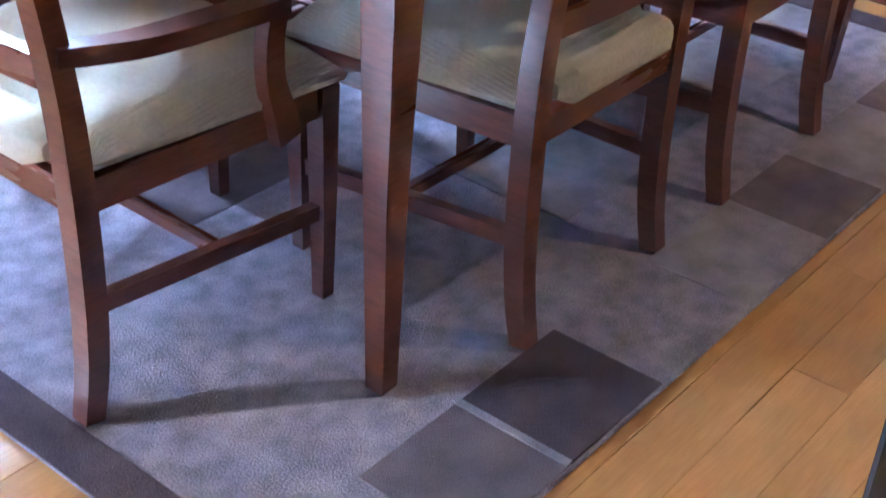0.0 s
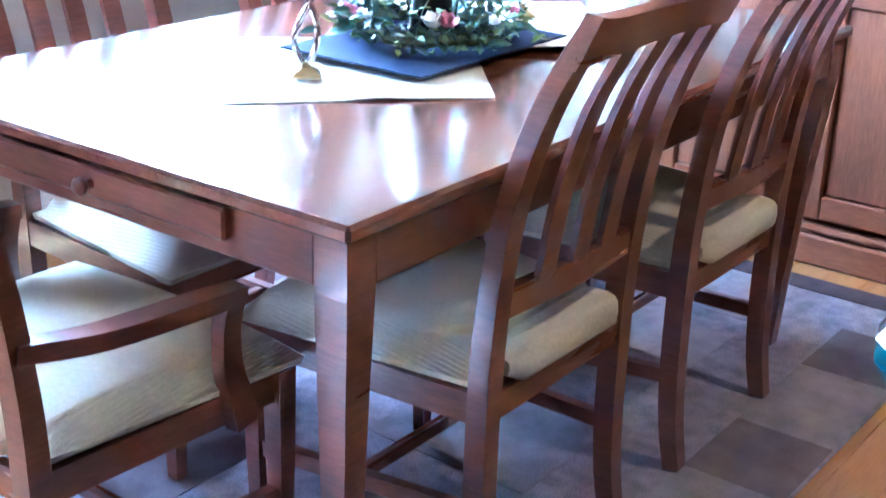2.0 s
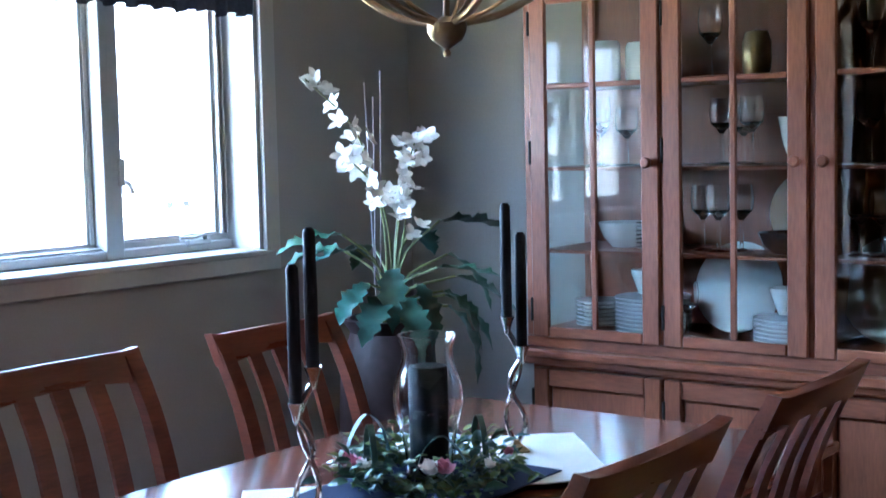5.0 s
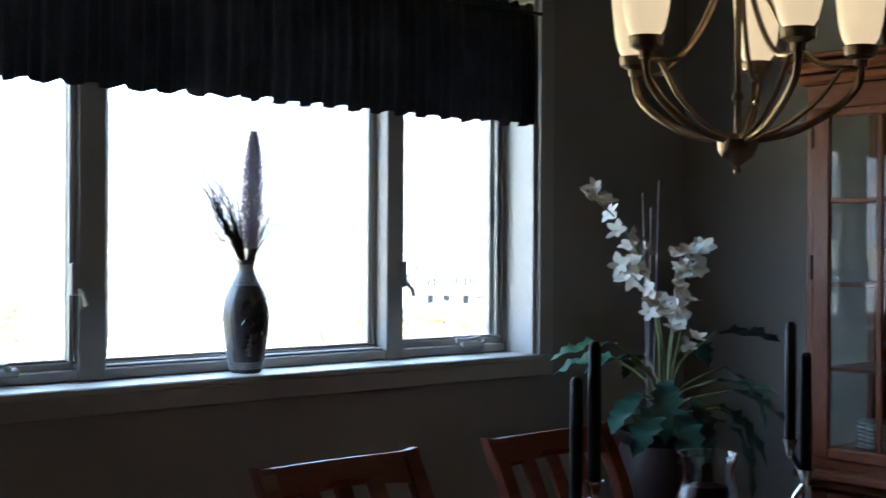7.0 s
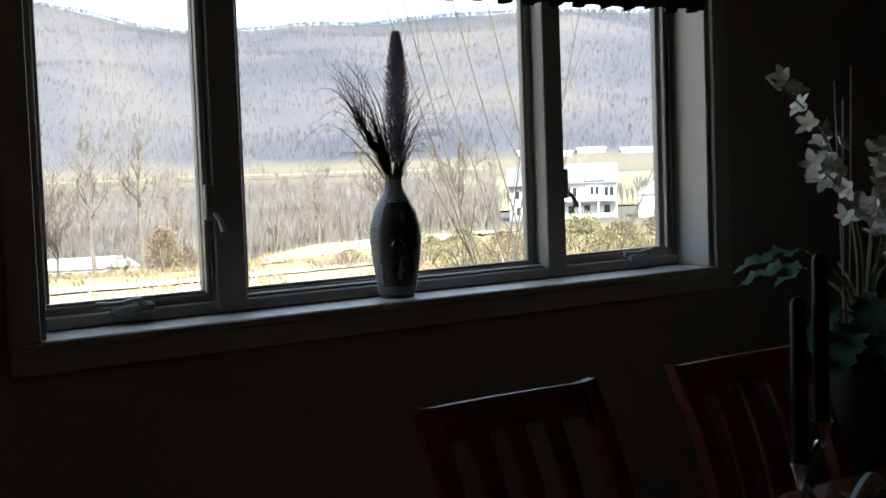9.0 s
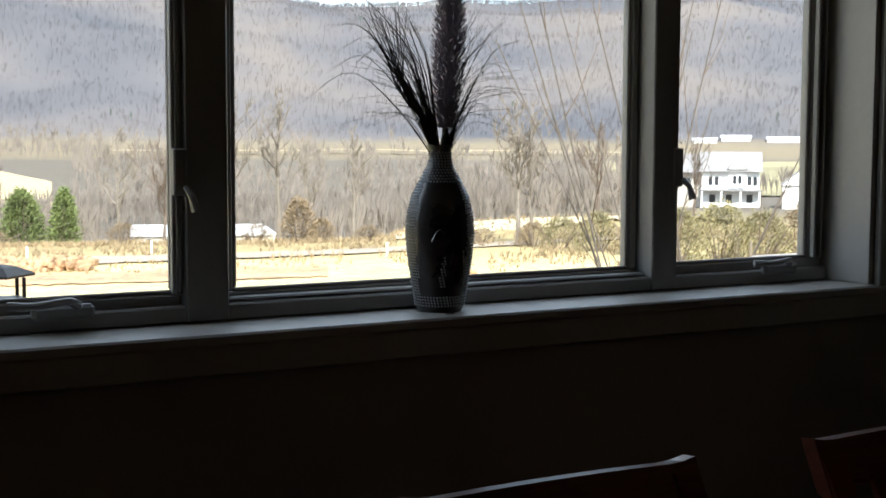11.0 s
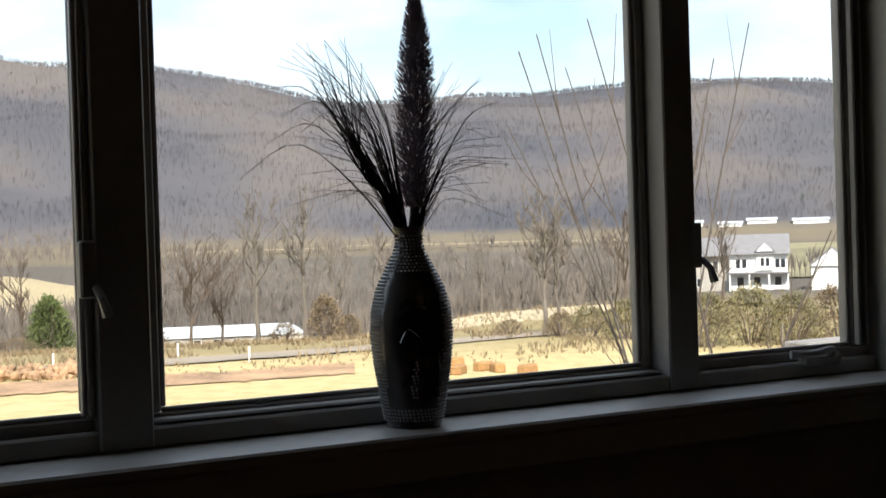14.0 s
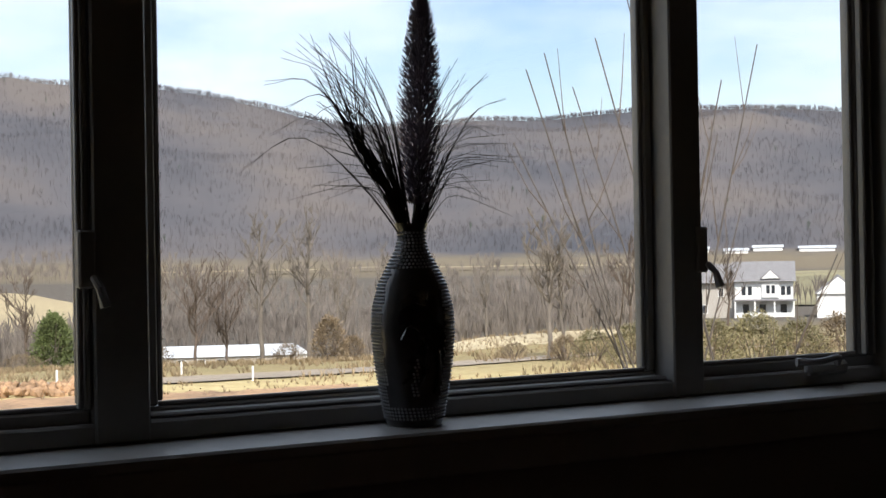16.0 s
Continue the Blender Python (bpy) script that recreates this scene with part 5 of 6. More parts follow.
gm = bmesh.new()
rings = [0.0, 8, 16, 26, 38, 50, 58, 66, 74, 82, 90, 100, 112, 126, 140, 156, 172, 190, 210, 232, 256, 282, 310, 340, 372, 405, 440, 475, 510, 550, 590, 635, 680, 730, 780, 830, 880, 930, 990, 1080, 1250, 1600, 2400, 4000]
seg = 300
prev = [gm.verts.new((1.0, 0.9, ground_height(1.0, 0.9)))]
for r in rings[1:]:
    ring = []
    for k in range(seg):
        a = 2 * math.pi * k / seg
        x, y = 1.0 + r * math.sin(a), 0.9 + r * math.cos(a)
        ring.append(gm.verts.new((x, y, ground_height(x, y) if r < 1500 else ground_height(x, y) - (r - 1500) * 0.02)))
    for k in range(seg):
        q = (k + 1) % seg
        if len(prev) == 1:
            gm.faces.new((prev[0], ring[k], ring[q]))
        else:
            gm.faces.new((prev[k], ring[k], ring[q], prev[q]))
    prev = ring


# wood tones with distance haze mixed in as a bluish tint
HILL_HAZE_STOPS = [(0.34, (0.076, 0.078, 0.090)), (0.5, (0.108, 0.103, 0.110)), (0.66, (0.146, 0.128, 0.120))]


def hill_wood_material():
    """Leafless wood seen from afar: slate, grey and brown stands, bluish for haze, with fine grain."""
    m = bpy.data.materials.new("hazy leafless hillside wood")
    m.use_nodes = True
    n, l = m.node_tree.nodes, m.node_tree.links
    b = n["Principled BSDF"]
    b.inputs["Roughness"].default_value = 0.95
    b.inputs["Specular IOR Level"].default_value = 0.1
    tc, nh = n.new("ShaderNodeTexCoord"), n.new("ShaderNodeTexNoise")
    nh.inputs["Scale"].default_value, nh.inputs["Detail"].default_value = 0.009, 6
    l.new(tc.outputs["Object"], nh.inputs["Vector"])
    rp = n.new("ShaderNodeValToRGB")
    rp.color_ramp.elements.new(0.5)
    for e, (p, c) in zip(rp.color_ramp.elements, HILL_HAZE_STOPS):
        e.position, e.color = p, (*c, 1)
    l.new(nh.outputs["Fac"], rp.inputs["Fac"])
    geo, hsv, val = n.new("ShaderNodeNewGeometry"), n.new("ShaderNodeHueSaturation"), n.new("ShaderNodeMapRange")
    val.inputs["To Min"].default_value, val.inputs["To Max"].default_value = 0.86, 1.18
    l.new(geo.outputs["Random Per Island"], val.inputs["Value"])
    l.new(val.outputs["Result"], hsv.inputs["Value"])
    l.new(rp.outputs["Color"], hsv.inputs["Color"])
    l.new(hsv.outputs["Color"], b.inputs["Base Color"])
    return m


def ground_material():
    m = bpy.data.materials.new("winter grass, field and leafless wood floor")
    m.use_nodes = True
    n, l = m.node_tree.nodes, m.node_tree.links
    b = n["Principled BSDF"]
    b.inputs["Roughness"].default_value = 0.95
    b.inputs["Specular IOR Level"].default_value = 0.1
    tc = n.new("ShaderNodeTexCoord")
    sub = n.new("ShaderNodeVectorMath")
    sub.operation = "SUBTRACT"
    sub.inputs[1].default_value = (1.0, 0.9, 0)
    flat = n.new("ShaderNodeVectorMath")
    flat.operation = "MULTIPLY"
    flat.inputs[1].default_value = (1, 1, 0)
    ln = n.new("ShaderNodeVectorMath")
    ln.operation = "LENGTH"
    l.new(tc.outputs["Object"], sub.inputs[0])
    l.new(sub.outputs[0], flat.inputs[0])
    l.new(flat.outputs[0], ln.inputs[0])
    nz = n.new("ShaderNodeTexNoise")
    nz.inputs["Scale"].default_value, nz.inputs["Detail"].default_value = 0.05, 8
    l.new(tc.outputs["Object"], nz.inputs["Vector"])
    nf = n.new("ShaderNodeTexNoise")
    nf.inputs["Scale"].default_value, nf.inputs["Detail"].default_value = 1.4, 8
    l.new(tc.outputs["Object"], nf.inputs["Vector"])

    def ramp(src, stops):
        r = n.new("ShaderNodeValToRGB")
        while len(r.color_ramp.elements) < len(stops):
            r.color_ramp.elements.new(0.5)
        for e, (p, c) in zip(r.color_ramp.elements, stops):
            e.position, e.color = p, (*c, 1)
        l.new(src, r.inputs["Fac"])
        return r.outputs["Color"]

    def mixed(f, a, bb):
        x = n.new("ShaderNodeMix")
        x.data_type = "RGBA"
        l.new(f, x.inputs["Factor"])
        l.new(a, x.inputs["A"])
        l.new(bb, x.inputs["B"])
        return x.outputs["Result"]

    def span(lo, hi, wob):
        a = n.new("ShaderNodeMath")
        a.operation = "MULTIPLY_ADD"
        a.inputs[1].default_value, a.inputs[2].default_value = wob, -wob / 2
        l.new(nz.outputs["Fac"], a.inputs[0])
        s = n.new("ShaderNodeMath")
        s.operation = "ADD"
        l.new(ln.outputs["Value"], s.inputs[0])
        l.new(a.outputs[0], s.inputs[1])
        r = n.new("ShaderNodeMapRange")
        r.inputs["From Min"].default_value, r.inputs["From Max"].default_value = lo, hi
        l.new(s.outputs[0], r.inputs["Value"])
        return r.outputs["Result"]

    straw = ramp(nf.outputs["Fac"], [(0.3, (0.42, 0.33, 0.16)), (0.7, (0.56, 0.46, 0.25))])
    rough = ramp(nf.outputs["Fac"], [(0.3, (0.20, 0.16, 0.08)), (0.5, (0.33, 0.26, 0.14)), (0.75, (0.20, 0.20, 0.09))])
    woods = ramp(nf.outputs["Fac"], [(0.3, (0.085, 0.075, 0.062)), (0.7, (0.155, 0.135, 0.115))])
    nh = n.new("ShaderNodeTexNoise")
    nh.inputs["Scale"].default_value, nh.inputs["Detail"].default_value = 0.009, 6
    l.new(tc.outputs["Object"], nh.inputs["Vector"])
    # same hazed tones on the hill ground
    hill = ramp(nh.outputs["Fac"], HILL_HAZE_STOPS)
    pasture = ramp(nf.outputs["Fac"], [(0.3, (0.135, 0.112, 0.08)), (0.5, (0.20, 0.165, 0.118)), (0.75, (0.14, 0.12, 0.08))])
    c = mixed(span(57, 70, 14), straw, rough)
    c = mixed(span(150, 190, 40), c, woods)
    c = mixed(span(392, 424, 40), c, pasture)
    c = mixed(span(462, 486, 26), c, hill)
    l.new(c, b.inputs["Base Color"])
    return m


M["ground"] = ground_material()
ground = tagged(part("ground", gm, M["ground"], smooth=True), "pale winter grass falling to a valley and wooded hills", "ground", kind="structure")

# ---------- lane, bare earth, bales ----------
M["gravel"] = material("pale gravel", (0.33, 0.27, 0.205), 0.95, vary=0.12, scale=0.3, grain=3, bump=0.3)
M["redsoil"] = material("bare orange soil", (0.42, 0.26, 0.145), 0.95, vary=0.28, scale=0.4, grain=4, bump=0.4)
M["bank"] = material("pale straw bank", (0.52, 0.43, 0.27), 0.95, vary=0.15, scale=0.2, grain=2, bump=0.3)
M["hay"] = material("hay field", (0.36, 0.29, 0.17), 0.95, vary=0.12, scale=0.05, grain=0.6, bump=0.2)
M["slopegrass"] = material("rough slope grass", (0.25, 0.22, 0.12), 0.95, vary=0.2, scale=0.06, grain=0.8, bump=0.2)
M["straw"] = material("straw bale", (0.36, 0.20, 0.08), 0.95, vary=0.2, scale=6, grain=40, bump=0.6)
M["white"] = material("white siding", (0.78, 0.78, 0.76), 0.6, vary=0.03, scale=1, grain=20, bump=0.05)
M["tin"] = material("pale metal roof", (0.66, 0.69, 0.72), 0.45, metal=0.2, vary=0.06, scale=0.6, grain=12)
M["shingle"] = material("grey shingle roof", (0.20, 0.195, 0.20), 0.9, vary=0.12, scale=2, grain=20, bump=0.3)
M["darkpane"] = material("dark far window glass", (0.03, 0.035, 0.045), 0.15, vary=0.1, bump=0)
M["beige"] = material("beige siding", (0.40, 0.37, 0.33), 0.7, vary=0.04, scale=1, grain=20, bump=0.05)
M["bark"] = material("grey brown bark", (0.17, 0.145, 0.12), 0.9, vary=0.2, scale=3, grain=30, bump=0.4)
M["twig"] = material("brown twigs", (0.12, 0.09, 0.07), 0.9, vary=0.2, scale=5, grain=30, bump=0.3)
M["whip"] = material("grey brown shoots", (0.095, 0.08, 0.07), 0.85, vary=0.2, scale=5, grain=40, bump=0.2)
M["woodtree"] = material("leafless wood", (0.17, 0.145, 0.125), 0.95, vary=0.22, scale=0.05, grain=0.6, bump=0)
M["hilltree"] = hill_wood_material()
M["hillpine"] = material("far dark pine", (0.05, 0.07, 0.05), 0.9, vary=0.3, scale=0.05, grain=2, bump=0)
M["pine"] = material("olive green evergreen", (0.13, 0.165, 0.055), 0.9, vary=0.3, scale=0.8, grain=6, bump=0.2)
M["olive"] = material("olive brush", (0.21, 0.185, 0.095), 0.95, vary=0.28, scale=0.7, grain=6, bump=0.2)
M["brown_brush"] = material("brown brush", (0.21, 0.155, 0.095), 0.95, vary=0.25, scale=0.7, grain=6, bump=0.2)


def strip(name, pts, width, mat, label, lift=0.06):
    """A band laid on the ground along bearings and distances."""
    bm = bmesh.new()
    ctrl = curve_points([(a, d, 0) for a, d in pts], 60)
    rows = []
    for p in ctrl:
        row = []
        for k in range(5):
            q = out(p.x, p.y + width * (k / 4 - 0.5) + (0.5 + 0.10 * min(width, 14)) * noise.noise(Vector((p.x * 2.1, k * 0.9, 2.0))), lift)
            row.append(bm.verts.new(q))
        rows.append(row)
    for a, b in zip(rows, rows[1:]):
        for k in range(4):
            bm.faces.new((a[k], a[k + 1], b[k + 1], b[k]))
    return tagged(part(name, bm, M[mat], smooth=True), label, "road" if name == "road" else "ground", kind="structure")


strip("road", [(-8, 60.5), (8, 60.5), (17, 61.5), (25, 65), (32, 71.5), (38, 80), (50, 95)], 4.4, "gravel", "pale gravel lane across the field")
strip("dirt", [(4, 52.5), (9, 52.5), (14, 52.5), (20, 52.8), (25, 54)], 4.5, "redsoil", "bare orange soil beside the lane", 0.05)
strip("bank", [(28, 88), (31, 92), (35, 98), (40, 108), (46, 120)], 13, "bank", "pale straw-covered bank beyond the lane", 0.10)
strip("embankment", [(15.5, 425), (20, 428), (26, 430), (32, 428), (38, 424)], 3.5, "hay", "pale embankment across the foot of the hill", 1.6)
strip("pasture", [(36.5, 300), (40, 310), (45, 315), (54, 320)], 150, "slopegrass", "rough pasture rising behind the house", 0.3)
strip("field", [(-30, 300), (-5, 300), (5, 305), (10.5, 300), (13.6, 268)], 95, "hay", "pale hay field on the far slope", 0.4)


bale = None
for az, d, rot in ((32.5, 49.8, 20), (31.2, 50.8, 75), (30.6, 51.5, 10), (29.5, 50.3, 40), (29.3, 53.8, 0)):
    p = out(az, d, 0)
    if bale is None:
        bale = tagged(part("hay_bale", boxed(-0.42, -0.22, -0.02, 0.42, 0.22, 0.36, 0.07), M["straw"]), "rectangular straw bale lying in the field", "hay bale", "bales in the field")
        bale.matrix_world = Matrix.Translation(p) @ pose(0, 0, 0, 0, 0, rot)
    else:
        copy_thing(bale, Matrix.Translation(p) @ pose(0, 0, 0, 0, 0, rot))
rnd = random.Random(31)
bm = bmesh.new()
for i in range(170):
    p = out(rnd.uniform(9.5, 15), rnd.uniform(55.5, 58.5), rnd.uniform(0, 0.35))
    r = rnd.uniform(0.10, 0.32)
    res = bmesh.ops.create_icosphere(bm, subdivisions=1, radius=r)
    for v in res["verts"]:
        v.co = v.co * rnd.uniform(0.7, 1.2) + p
tagged(part("rubble", bm, M["redsoil"]), "heap of broken orange earth and stones", "rubble", kind="stuff")
for az, d in ((43.3, 56), (12.4, 62), (17.5, 66), (27.6, 62), (20.5, 60)):
    st = part("marker_stake", boxed(-0.04, -0.04, -0.1, 0.04, 0.04, 1.3, 0.01), M["bark"] if az > 40 else M["white"])
    st.matrix_world = Matrix.Translation(out(az, d))
    st.scale = (1, 1, 1 if az > 40 else 0.5)
    tagged(st, "pale wooden marker stake in the grass", "stake", "stakes in the field")


# ---------- far buildings ----------
def facing(az, d, up=0.0):
    return Matrix.Translation(out(az, d, up)) @ pose(0, 0, 0, 0, 0, -az)


def gable_roof(w, dep, z, rise, over, mat, parent, along="x", at=(0, 0)):
    bm = bmesh.new()
    hw, hd = w / 2 + over, dep / 2 + over
    if along == "x":
        pts = [(-hw, -hd, z), (hw, -hd, z), (hw, hd, z), (-hw, hd, z), (-hw, 0, z + rise), (hw, 0, z + rise)]
        faces = [(0, 1, 5, 4), (2, 3, 4, 5), (0, 4, 3), (1, 2, 5), (0, 3, 2, 1)]
    else:
        pts = [(-hw, -hd, z), (hw, -hd, z), (hw, hd, z), (-hw, hd, z), (0, -hd, z + rise), (0, hd, z + rise)]
        faces = [(0, 4, 5, 3), (1, 2, 5, 4), (0, 1, 4), (2, 3, 5), (0, 3, 2, 1)]
    vs2 = [bm.verts.new((p[0] + at[0], p[1] + at[1], p[2])) for p in pts]
    for f in faces:
        bm.faces.new([vs2[k] for k in f])
    return part("roof", bm, mat, parent)


def gable_face(hw, z, rise, x, y):
    """The upright boarded triangle under a roof's front edge."""
    bm = bmesh.new()
    lo = [bm.verts.new(p) for p in ((x - hw, y, z), (x + hw, y, z), (x, y, z + rise))]
    hi = [bm.verts.new((v.co.x, y + 0.05, v.co.z)) for v in lo]
    bm.faces.new(lo)
    bm.faces.new(hi[::-1])
    for k in range(3):
        bm.faces.new((lo[k], hi[k], hi[(k + 1) % 3], lo[(k + 1) % 3]))
    return bm


def far_window(x, y, z, w, h, parent):
    wd = part("window", boxed(x - w / 2 - 0.08, y - 0.06, z - 0.08, x + w / 2 + 0.08, y - 0.005, z + h + 0.08, 0.01), M["white"], parent)
    part("pane", boxed(x - w / 2, y - 0.075, z, x + w / 2, y - 0.061, z + h, 0), M["darkpane"], wd)


house = thing("farmhouse", facing(42.4, 200, -0.2), "two-storey white house with a porch and grey roof", "house")
part("wall", boxed(-4.2, 0, 0, 4.2, 8, 5.6, 0.02), M["white"], house, "white front wall")
part("wall", boxed(-12.0, 1.2, 0, -4.22, 9, 5.4, 0.02), M["beige"], house, "beige side wing")
gable_roof(8.4, 9.0, 5.6, 2.9, 0.4, M["shingle"], house, "x", (0, 4))
gable_roof(8.0, 9.0, 5.4, 2.8, 0.4, M["shingle"], house, "x", (-8.1, 5.1))
part("dormer", boxed(-0.3, -0.35, 3.2, 2.2, 1.6, 6.0, 0.02), M["white"], house)
gable_roof(2.5, 2.6, 6.0, 1.3, 0.25, M["shingle"], house, "y", (0.95, 0.8))
part("gable", gable_face(1.22, 6.01, 1.2, 0.95, -0.80), M["white"], house)
part("porch_roof", boxed(-4.4, -2.2, 2.75, 4.6, -0.05, 2.95, 0.03), M["shingle"], house)
for x in (-4.1, -1.3, 1.5, 4.2):
    part("porch_post", boxed(x - 0.1, -2.1, 0.2, x + 0.1, -1.9, 2.74, 0.01), M["white"], house)
part("porch_floor", boxed(-4.4, -2.2, -0.3, 4.6, -0.02, 0.2, 0.02), M["beige"], house)
part("railing", boxed(-4.0, -2.05, 0.5, 4.2, -1.95, 1.05, 0.01), M["white"], house)
for x in (-2.9, -2.0, 2.75, 3.55):
    far_window(x, 0, 3.55, 0.6, 1.3, house)
for x in (0.6, 1.35):
    far_window(x, -0.35, 3.8, 0.5, 1.2, house)
for x in (-2.6, -0.2, 2.8):
    far_window(x, 0, 0.9, 0.9, 1.3, house)
for x, z in ((-10.8, 3.4), (-9.6, 3.4), (-6.2, 3.4), (-10.6, 0.9), (-8.6, 0.9)):
    far_window(x, 1.2, z, 0.7, 1.2, house)
garage = thing("garage", facing(45.4, 196, -0.2), "white gabled garage beside the house", "garage")
part("wall", boxed(-2.9, 0, 0, 2.9, 7, 3.6, 0.02), M["white"], garage)
gable_roof(5.8, 7, 3.6, 2.7, 0.35, M["shingle"], garage, "y", (0, 3.5))
part("gable", gable_face(2.95, 3.61, 2.4, 0, -0.40), M["white"], garage)
part("garage_door", boxed(-2.0, -0.05, 0.05, 2.0, -0.005, 2.5, 0.01), M["white"], garage)

barn = thing("long_shed", facing(19.5, 172, -0.2), "long low white shed with a pale metal roof", "shed")
part("wall", boxed(-8.0, 0, 0, 8.0, 6, 1.75, 0.02), M["beige"], barn)
gable_roof(16, 6, 1.75, 1.25, 0.4, M["tin"], barn, "x", (0, 3))
part("end_wing", boxed(8.02, -0.5, 0, 10.0, 4, 1.8, 0.02), M["white"], barn)
gable_roof(2.0, 4.6, 1.8, 0.9, 0.3, M["tin"], barn, "y", (9.0, 1.75))
for x in (-6, -3.5, -1, 1.5, 4, 6.5):
    far_window(x, 0, 0.6, 0.9, 0.8, barn)
rnd = random.Random(77)
for az, d, w in ((41.3, 470, 8), (42.6, 476, 10), (44.6, 474, 12), (39.8, 474, 6)):
    h2 = thing("far_house", facing(az, d, -0.3), "small white house far up the valley", "house", "far houses")
    part("wall", boxed(-w / 2, 0, 0, w / 2, 7, 1.5, 0.02), M["white"], h2)
    gable_roof(w, 7, 1.5, 0.9, 0.4, M["tin"], h2, "x", (0, 3.5))


# ---------- bare trees and brush ----------
def bare_tree(az, d, height, spread, seed, mat="bark", lean=0.0, low=0.35, limbs=16, label="tall leafless tree with fine grey branches"):
    rr = random.Random(seed)
    t = thing("bare_tree", Matrix.Translation(out(az, d, -0.1)), label, "tree", "bare trees in the valley")
    r0 = height * 0.019
    trunk = [Vector((lean * (k / 9) ** 1.5 * height + rr.gauss(0, 0.006 * height), rr.gauss(0, 0.006 * height), height * k / 9)) for k in range(10)]
    part("trunk", tube(curve_points(trunk, 19), [r0 * (1 - 0.9 * k / 18) + 0.012 for k in range(19)], 7), M[mat], t, smooth=True)
    bm = bmesh.new()

    def grow(p, direction, length, radius, depth):
        n2 = 5
        pts = [p]
        dr = direction.copy()
        for k in range(n2):
            dr = (dr + Vector((rr.gauss(0, 0.16), rr.gauss(0, 0.16), 0.10 + rr.gauss(0, 0.08)))).normalized()
            pts.append(pts[-1] + dr * (length / n2))
        tube(pts, [radius * (1 - 0.85 * k / n2) + 0.014 for k in range(n2 + 1)], 4 if depth else 3, bm)
        if depth:
            for c in range(rr.choice((3, 4, 5))):
                k = rr.randrange(1, n2 + 1)
                side = Vector((rr.gauss(0, 1), rr.gauss(0, 1), rr.uniform(0.1, 1.0))).normalized()
                grow(pts[k], (dr * 0.7 + side * 0.8).normalized(), length * rr.uniform(0.35, 0.6), radius * 0.45, depth - 1)

    for i in range(limbs):
        u = low + (1 - low) * (i + rr.random()) / limbs
        k = min(int(u * 9), 8)
        base = trunk[k].lerp(trunk[k + 1], u * 9 - k)
        a = rr.uniform(0, 2 * math.pi)
        dirn = Vector((math.cos(a), math.sin(a), rr.uniform(0.5, 1.3))).normalized()
        grow(base, dirn, spread * (1.15 - 0.75 * (u - low) / (1 - low)) * rr.uniform(0.7, 1.1), r0 * 0.42 * (1.2 - u), 2)
    part("branches", bm, M[mat], t)
    return t


bare_tree(20.9, 96, 10.2, 3.0, 1)
bare_tree(22.9, 92, 10.0, 3.2, 2, lean=0.02)
bare_tree(18.1, 84, 5.6, 3.8, 3, "twig", low=0.2, limbs=15, label="dark low leafless tree with spreading branches")
bare_tree(19.4, 88, 5.0, 2.8, 4, "twig", low=0.2, label="dark low leafless tree with spreading branches")
bare_tree(33.3, 72, 7.2, 2.8, 5)
bare_tree(33.9, 73, 6.4, 2.4, 6, lean=-0.03)
bare_tree(26.2, 104, 8.0, 2.4, 7)
bare_tree(24.2, 118, 9.0, 2.4, 8)
bare_tree(16.2, 110, 9.0, 2.8, 9)
bare_tree(11.2, 120, 8.5, 3.0, 10, "twig")
bare_tree(9.0, 125, 9.0, 3.0, 12, "twig")
bare_tree(30.6, 130, 8.0, 3.0, 13)
bare_tree(36.8, 112, 8.0, 3.0, 14, "twig")
bare_tree(40.9, 150, 9.0, 3.4, 15, "twig")

# whippy saplings close by the house
sap = thing("sapling", Matrix.Translation(out(44.0, 9.5, -0.1)), "young whippy shrub with long bare shoots", "shrub", "shrubs by the house")
base = out(44.0, 9.5, -0.1)
rr = random.Random(55)
for az, el, d in ((32.5, 0.140, 9.0), (33.3, 0.152, 9.4), (35.5, 0.162, 9.1), (34.5, 0.126, 9.8), (36.9, 0.190, 9.5), (31.9, 0.085, 9.2), (34.0, 0.050, 9.0)):
    a = radians(az)
    tip = Vector((0.95 + d * math.sin(a), 0.8 + d * math.cos(a), 1.37 + el * d)) - base
    b0 = Vector((rr.gauss(0, 0.12), rr.gauss(0, 0.12), 0))
    mid = b0.lerp(tip, 0.55) + Vector((0.15, -0.10, 0.1)) * rr.uniform(-0.5, 1.5)
    pts = curve_points([b0, b0.lerp(mid, 0.5) + Vector((0.08, 0, 0.06)), mid, tip], 16)
    s = part("shoot", tube(pts, [0.018 - 0.0009 * k for k in range(16)], 5), M["whip"], sap)
    bm = bmesh.new()
    for k in range(5, 15):
        for q2 in range(rr.choice((0, 1, 1))):
            dr = ((pts[k] - pts[k - 1]).normalized() + Vector((rr.gauss(0, 0.5), rr.gauss(0, 0.5), 0.2))).normalized()
            tube([pts[k], pts[k] + dr * rr.uniform(0.1, 0.4), pts[k] + dr * 0.5 + Vector((0, 0, 0.12))], [0.005, 0.004, 0.002], 3, bm)
    if len(bm.verts):
        part("twigs", bm, M["twig"], s)
sap2 = thing("sapling", Matrix.Translation(out(37.0, 10.2, -0.1)), "young shrub with arching bare shoots", "shrub", "shrubs by the house")
base = out(37.0, 10.2, -0.1)
